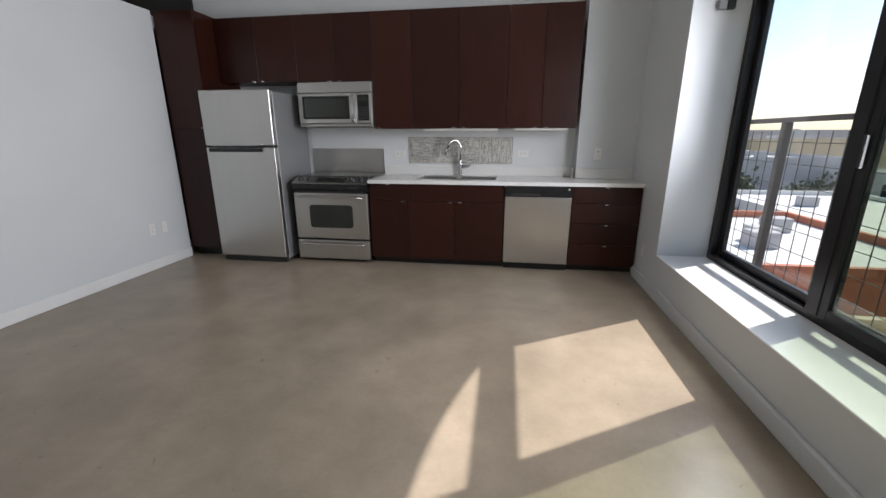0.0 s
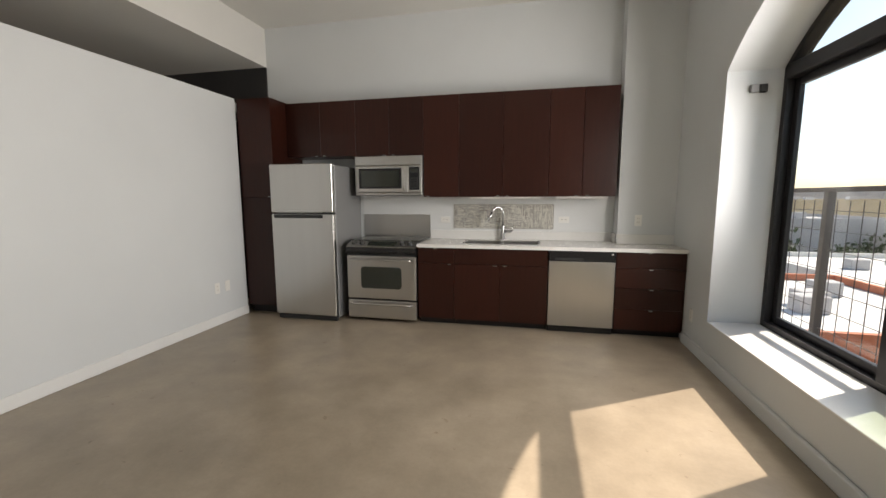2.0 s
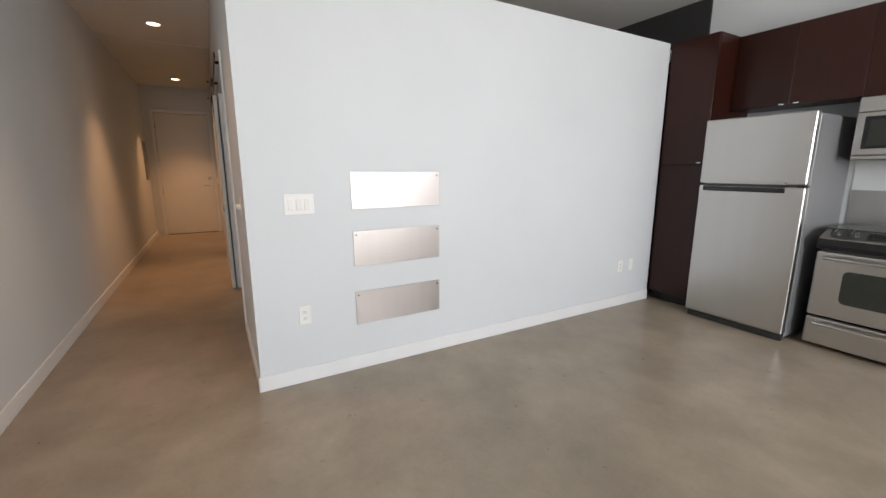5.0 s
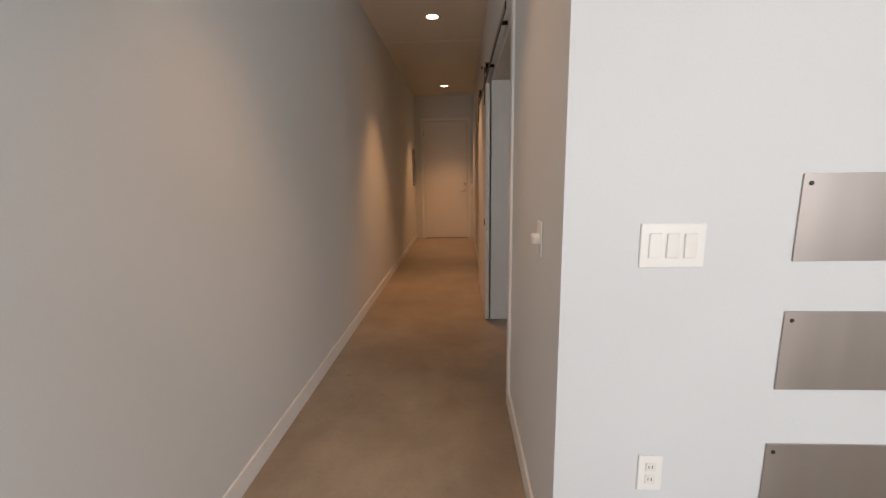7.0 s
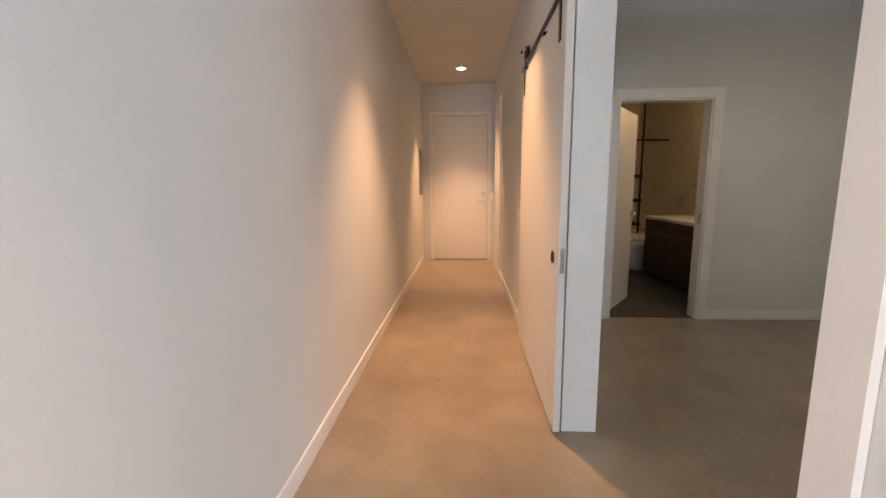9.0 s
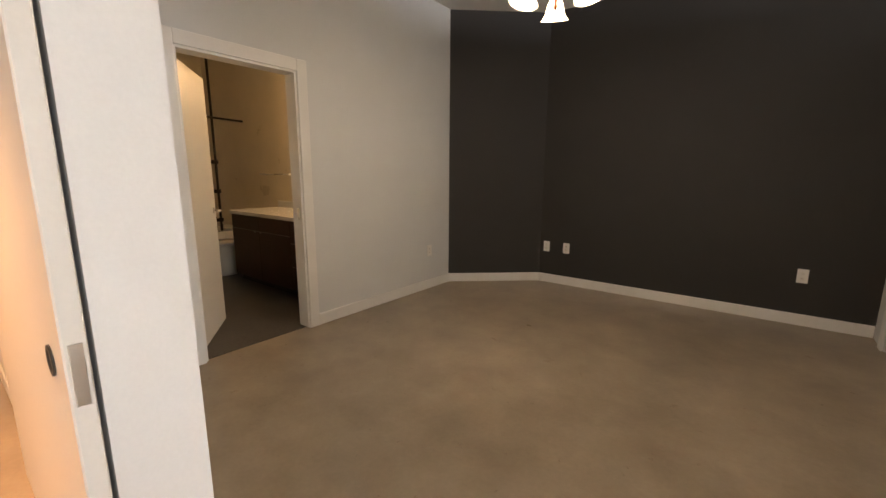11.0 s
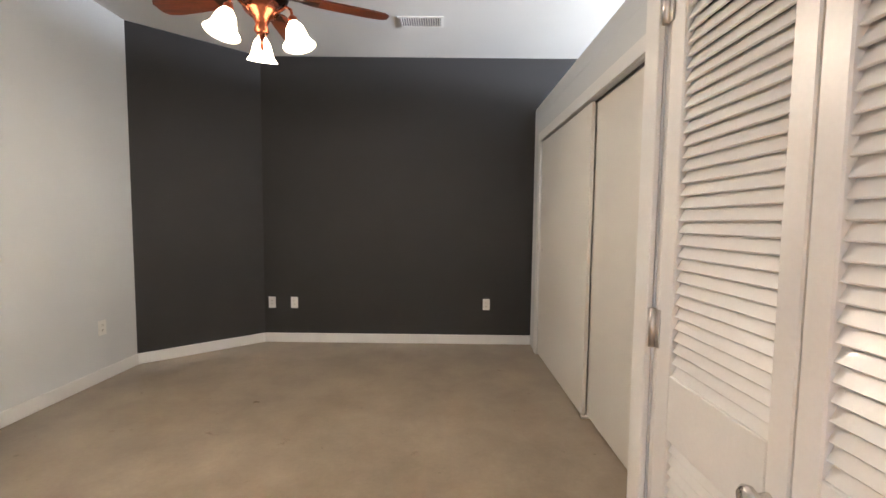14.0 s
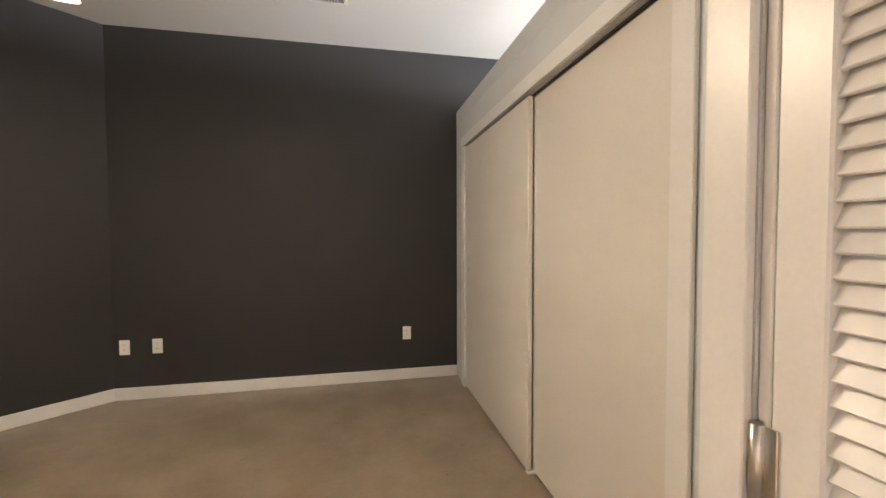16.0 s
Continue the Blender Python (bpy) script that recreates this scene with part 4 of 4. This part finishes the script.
leaf = part("leaf", swing(cube(-.038, 0, 0, .76, .012, 1.99, .002)), M_DOOR, bt)
for sx in (-1, 1):
    o = .001 if sx > 0 else -.039
    lv = part("lever", swing(tube([(o, .70, .96), (o + sx * .045, .70, .96), (o + sx * .05, .69, .96), (o + sx * .05, .59, .96)], .009, 10)), M_NICKEL, leaf, "satin nickel lever handle")
    part("rose", swing(lathe([(.026, -.004), (.026, .004)], (o + sx * .002, .70, .96), 16, "X")), M_NICKEL, lv)
for z in (.25, 1.0, 1.75):
    part("hinge", swing(cube(-.005, .008, -.012, .006, z - .045, z + .045, .002)), M_NICKEL, bt)
part("strike_plate", cube(XB - .06, XB - .03, BY1 - .0165, BY1 - .0152, .90, .99), M_NICKEL, bt)

# wardrobe with two sliding doors
WA, WB, WM, WH = 2.52, 4.88, 3.58, 2.095
casing_w = .085
setting("trim_8", boxes((XC - .018, XC - .001, WA - casing_w, WB + casing_w, WH, WH + casing_w), (XC - .018, XC - .001, WB, WB + casing_w, .001, WH), (XC - .018, XC - .001, WA - casing_w, WA, .001, WH), bev=.003), M_TRIM, "white casing round the wardrobe opening", "trim")
wd = thing("sliding_wardrobe_doors", (XC + .05, 3.6, 0), "pair of cream flush sliding wardrobe doors", "door")
far = part("door", cube(XC + .004, XC + .030, WM - .012, WB - .002, .014, WH - .012, .002), M_DOOR, wd)
part("finger_pull", lathe([(.022, 0), (.022, .003), (.016, .003), (.014, .001)], (XC + .003, WB - .09, 1.05), 16, "X"), M_NICKEL, far)
part("door", cube(XC + .042, XC + .070, WA + .002, WM + .05, .014, WH - .014, .002), M_DOOR, wd)
part("track", boxes((XC + .032, XC + .040, WA, WB, WH - .012, WH - .001), (XC + .074, XC + .095, WA, WB, WH - .05, WH - .001)), M_BLACKMAT, wd)
part("floor_guide", cube(XC + .002, XC + .09, WM - .03, WM + .01, .001, .013, .002), M_PLASTIC, wd)

# louvered laundry cupboard doors
LY0, LY1, LYM, LZ1 = 1.12, 1.893, 1.505, 2.065
setting("trim_9", boxes((XL - .016, XL - .001, 1.914, 1.980, .001, 2.145), (XL - .016, XL - .001, LY0, 1.914, 2.08, 2.145), (XL + .004, XL + .088, LY1 + .003, LY1 + .019, .001, 2.079), bev=.002), M_TRIM, "white casing of the laundry cupboard", "trim")


def louver_leaf(y0, y1, hinge_y, knob_y):
    d = thing("louvered_door", (XL, (y0 + y1) / 2, .012), "closed white louvered cupboard door with a round knob", "door", "laundry cupboard doors")
    xa, xb = XL + .002, XL + .034
    ya, yb = (y0 + .045, y1 - .058) if y0 > LYM else (y0 + .058, y1 - .045)
    part("stile", cube(xa, xb, y0, ya, .012, LZ1, .003), M_TRIM, d)
    part("stile", cube(xa, xb, yb, y1, .012, LZ1, .003), M_TRIM, d)
    for za, zb in ((.012, .12), (.805, .957), (LZ1 - .09, LZ1)):
        part("rail", cube(xa, xb, ya, yb, za, zb, .002), M_TRIM, d)
    bm = cube(-.003, .003, ya - .002, yb + .002, -.0175, .0175, .001)
    bm.transform(Matrix.Rotation(radians(27), 4, "Y"))
    me = mesh_of("slat", bm, M_TRIM)
    for za, zb in ((.12, .805), (.957, LZ1 - .09)):
        n = round((zb - za) / .0275)
        for k in range(n):
            o = new("slat", me)
            o.parent = d
            o.location = ((xa + xb) / 2 - XL, -(y0 + y1) / 2, za + (k + .5) * (zb - za) / n - .012)
    kn = part("knob", lathe([(.010, 0), (.008, .016), (.019, .026), (.021, .034), (.015, .042), (.0, .044)], (0, 0, 0), 20, closed=False), M_NICKEL, d, "round satin nickel knob")
    kn.data.transform(Matrix.Translation((xa, knob_y, .87)) @ Matrix.Rotation(radians(-90), 4, "Y"))
    for z in (.35, 1.052, 1.82):
        h = part("hinge", tube([(XL - .006, hinge_y, z - .048), (XL - .006, hinge_y, z + .048)], .0085, 10), M_NICKEL, d)
        part("hinge_leaf", cube(XL - .002, XL + .001, hinge_y - .022, hinge_y + .008, z - .047, z + .047, .001), M_NICKEL, h)


louver_leaf(LYM + .002, LY1, LY1 + .010, LYM + .035)
louver_leaf(LY0, LYM - .002, LY0 - .006, LYM - .035)
# black sheet close behind the slats, in place of the cupboard's inner shade
setting("laundry_shade_sheet", cube(XL + .09, XL + .095, 1.06, 1.912, 0, 2.079), M_BLACKMAT, "black sheet standing in for the shade behind the louvered doors", "wall")


# ceiling fan
def fan(cx, cy):
    f = thing("ceiling_fan", (cx, cy, ZL), "bronze ceiling fan with cherry blades and three lit shades", "ceiling fan")
    part("canopy", lathe([(.02, -.07), (.05, -.06), (.065, -.02), (.068, -.001)], (cx, cy, ZL), 24), M_BRONZE, f)
    part("downrod", lathe([(.013, -.33), (.013, -.06)], (cx, cy, ZL), 12), M_BRONZE, f)
    zm = 2.43
    part("motor", lathe([(.06, -.085), (.115, -.07), (.13, -.03), (.13, .02), (.11, .06), (.06, .09), (.025, .12)], (cx, cy, zm), 28), M_BRONZE, f)
    part("hub", lathe([(.02, -.23), (.035, -.21), (.028, -.18), (.04, -.15), (.075, -.125), (.085, -.11), (.075, -.10), (.09, -.086)], (cx, cy, zm), 24), M_COPPER, f)
    part("finial", lathe([(.004, -.30), (.010, -.285), (.006, -.26), (.014, -.23)], (cx, cy, zm), 12), M_COPPER, f)
    part("pull_chain", tube([(cx + .03, cy - .03, zm - .2), (cx + .03, cy - .03, zm - .33)], .002, 6), M_NICKEL, f)
    for k in range(5):
        a = radians(22 + 72 * k)
        bm = bmesh.new()
        prof = [(.20, .045), (.24, .062), (.40, .068), (.54, .066), (.60, .055), (.625, .03)]
        top = [bm.verts.new((r, w, .0)) for r, w in prof] + [bm.verts.new((r, -w, .0)) for r, w in prof[::-1]]
        g = bm.faces.new(top)
        r = bmesh.ops.extrude_face_region(bm, geom=[g])
        bmesh.ops.translate(bm, vec=(0, 0, .007), verts=[v for v in r["geom"] if isinstance(v, bmesh.types.BMVert)])
        tm = Matrix.Translation((cx, cy, zm - .03)) @ Matrix.Rotation(a, 4, "Z") @ Matrix.Rotation(radians(11), 4, "X")
        bm.transform(tm)
        b = part("blade", bm, M_BLADE, f)
        bm = boxes((.10, .22, -.012, .012, -.006, -.001), (.19, .27, -.03, .03, -.006, -.001), bev=.002)
        bm.transform(tm)
        part("bracket", bm, M_BRONZE, b)
    for k in range(3):
        a = radians(114 + 120 * k)
        dx, dy = math.cos(a), math.sin(a)
        p = lambda r, z: (cx + dx * r, cy + dy * r, z)
        arm = part("lamp_arm", tube([p(.05, zm - .13), p(.09, zm - .12), p(.125, zm - .10), p(.15, zm - .115), p(.155, zm - .145)], .007, 8), M_COPPER, f)
        tilt = Matrix.Translation(p(.155, zm - .145)) @ Matrix.Rotation(a, 4, "Z") @ Matrix.Rotation(radians(-14), 4, "Y")
        bm = lathe([(.014, .0), (.022, -.01), (.022, -.035)], (0, 0, 0), 16)
        bm.transform(tilt)
        part("fitter", bm, M_COPPER, arm)
        bm = lathe([(.022, -.03), (.03, -.04), (.042, -.06), (.05, -.09), (.056, -.115), (.072, -.14), (.078, -.145), (.070, -.139), (.052, -.112), (.046, -.09), (.038, -.062), (.02, -.04)], (0, 0, 0), 24, closed=False)
        bm.transform(tilt)
        sh = part("shade", bm, M_SHADE, arm, "lit frosted bell glass shade")
        at = tilt @ Vector((0, 0, -.15))
        lamp_point("fan_lamp", at, FANW, WARM, .035)


FANW = 1.65
fan(-5.53, 2.95)

vt = thing("ceiling_vent", (-4.85, 4.45, ZL), "white rectangular ceiling air register", "vent")
part("frame", boxes((-5.04, -4.66, 4.36, 4.38, ZL - .008, ZL - .001), (-5.04, -4.66, 4.52, 4.54, ZL - .008, ZL - .001), (-5.04, -5.02, 4.38, 4.52, ZL - .008, ZL - .001), (-4.68, -4.66, 4.38, 4.52, ZL - .008, ZL - .001)), M_PLASTIC, vt)
part("backing", cube(-5.02, -4.68, 4.38, 4.52, ZL - .003, ZL - .001), M_FRIDGE_SIDE, vt)
for k in range(17):
    bm = cube(-.001, .001, 4.38, 4.52, -.006, .006)
    bm.transform(Matrix.Translation((-5.01 + k * .020, 0, ZL - .008)) @ Matrix.Rotation(radians(45 if k < 9 else -45), 4, "Y"))
    part("slat", bm, M_PLASTIC, vt)


# ---- bathroom, seen through the doorway ----
VX0, VX1, VY = -9.40, -7.60, 2.93
v = thing("bathroom_vanity", (-8.2, 3.2, 0.006), "dark mahogany bathroom vanity with drawers", "vanity")
part("body", cube(VX0, VX1, VY + .02, 3.548, .09, .80), M_WOOD, v)
part("toe_kick", cube(VX0 + .01, VX1 - .01, VY + .07, VY + .085, .007, .09), M_TOE, v)
w3 = (VX1 - VX0) / 3
for k in range(3):
    a, b = VX0 + k * w3, VX0 + (k + 1) * w3
    if k == 2:
        for za, zb in ((.09, .33), (.33, .57), (.57, .80)):
            q = part("drawer", cube(a + .002, b - .002, VY, VY + .02, za + .002, zb - .002, .0015), M_WOOD, v)
            pull((a + b) / 2, VY, zb - .01, q)
    else:
        q = part("drawer", cube(a + .002, b - .002, VY, VY + .02, .64, .798, .0015), M_WOOD, v)
        q = part("door", cube(a + .002, b - .002, VY, VY + .02, .092, .636, .0015), M_WOOD, v)
        pull(b - .06 if k == 0 else a + .06, VY, .63, q)
vc = thing("vanity_countertop", (-8.2, 3.2, .80), "cream stone vanity top", "countertop")
part("slab", cube(VX0 - .01, VX1 + .01, VY - .02, 3.548, .801, .84, .004), M_QUARTZ, vc)
part("upstand", cube(VX0 - .01, VX1 + .01, 3.53, 3.548, .84, .92, .002), M_QUARTZ, vc)
bf = thing("bath_faucet", (-8.1, 3.3, .84), "chrome faucet on the vanity top", "faucet")
part("base", lathe([(.026, 0), (.02, .02), (.018, .12), (.012, .13)], (-8.1, 3.32, .841), 16), M_CHROME, bf)
part("spout", tube([(-8.1, 3.32, .95), (-8.1, 3.26, .985), (-8.1, 3.20, .96)], .011, 10), M_CHROME, bf)
mr = thing("bathroom_mirror", (-8.2, 3.41, 1.0), "frameless wall mirror above the vanity", "mirror")
part("glass", cube(-8.85, -7.5, 3.540, 3.548, 1.0, 1.85, .001), M_MIRROR, mr)
vl = thing("vanity_light", (-8.2, 3.40, 2.0), "lit glass vanity light bar on the wall", "light fixture")
part("bar", cube(-8.6, -7.8, 3.51, 3.548, 1.97, 2.05, .006), M_NICKEL, vl)
for lx in (-8.5, -8.2, -7.9):
    part("shade", lathe([(.03, .06), (.035, .0), (.05, -.08)], (lx, 3.44, 2.02), 16), M_SHADE, vl)
tl = thing("toilet", (-9.76, 3.1, .006), "white ceramic toilet beside the vanity", "toilet")
bm = lathe([(.11, 0), (.10, .12), (.14, .28), (.19, .37), (.195, .39)], (0, 0, 0), 24)
bm.transform(Matrix.Translation((-9.76, 2.98, .007)) @ Matrix.Diagonal((.95, 1.25, 1, 1)))
part("bowl", bm, M_CERAMIC, tl)
bm = lathe([(.19, 0), (.20, .01), (.19, .03), (.0, .036)], (0, 0, 0), 24, closed=False)
bm.transform(Matrix.Translation((-9.76, 2.98, .398)) @ Matrix.Diagonal((.98, 1.28, 1, 1)))
part("lid", bm, M_CERAMIC, tl)
part("tank", cube(-9.98, -9.54, 3.34, 3.53, .38, .76, .02, 3), M_CERAMIC, tl)
part("tank_lid", cube(-9.995, -9.525, 3.33, 3.54, .762, .795, .008, 2), M_CERAMIC, tl)
tb = thing("bathtub", (-10.5, 2.2, .006), "white bathtub in a tiled alcove", "bathtub")
part("shell", boxes((-10.22, -10.10, 1.06, 3.41, .007, .50), (-11.29, -11.2, 1.06, 3.54, .007, .50), (-11.2, -10.22, 1.06, 1.2, .007, .50), (-11.2, -10.22, 3.33, 3.54, .007, .50), (-11.2, -10.22, 1.2, 3.33, .007, .12), bev=.01), M_CERAMIC, tb)
rd = thing("shower_rod", (-9.95, 2.2, 1.9), "dark curved shower curtain rod", "shower rod")
part("rod", tube([(-10.2, 1.05, 1.95), (-10.05, 1.7, 1.95), (-10.0, 2.3, 1.95), (-10.05, 2.9, 1.95), (-10.2, 3.549, 1.95)], .014, 10), M_CADDY, rd)
cd = thing("shower_caddy", (-10.30, 3.20, .13), "dark tension pole shower caddy with wire shelves", "caddy")
part("pole", tube([(-10.30, 3.20, .121), (-10.30, 3.20, ZL - .002)], .016, 10), M_CADDY, cd)
for z in (.62, 1.0, 1.38):
    part("shelf", boxes((-10.42, -10.22, 2.98, 3.20, z, z + .008), (-10.42, -10.415, 2.98, 3.20, z + .008, z + .05), (-10.225, -10.22, 2.98, 3.20, z + .008, z + .05), (-10.415, -10.225, 2.98, 2.985, z + .008, z + .05)), M_CADDY, cd)
tw = thing("towel_bar", (-9.4, 3.40, 1.25), "satin nickel towel bar on the wall", "towel bar")
part("bar", tube([(-9.7, 3.48, 1.25), (-9.05, 3.48, 1.25)], .009, 10), M_NICKEL, tw)
for lx in (-9.7, -9.05):
    part("bracket", tube([(lx, 3.47, 1.25), (lx, 3.549, 1.25)], .014, 10), M_NICKEL, tw)
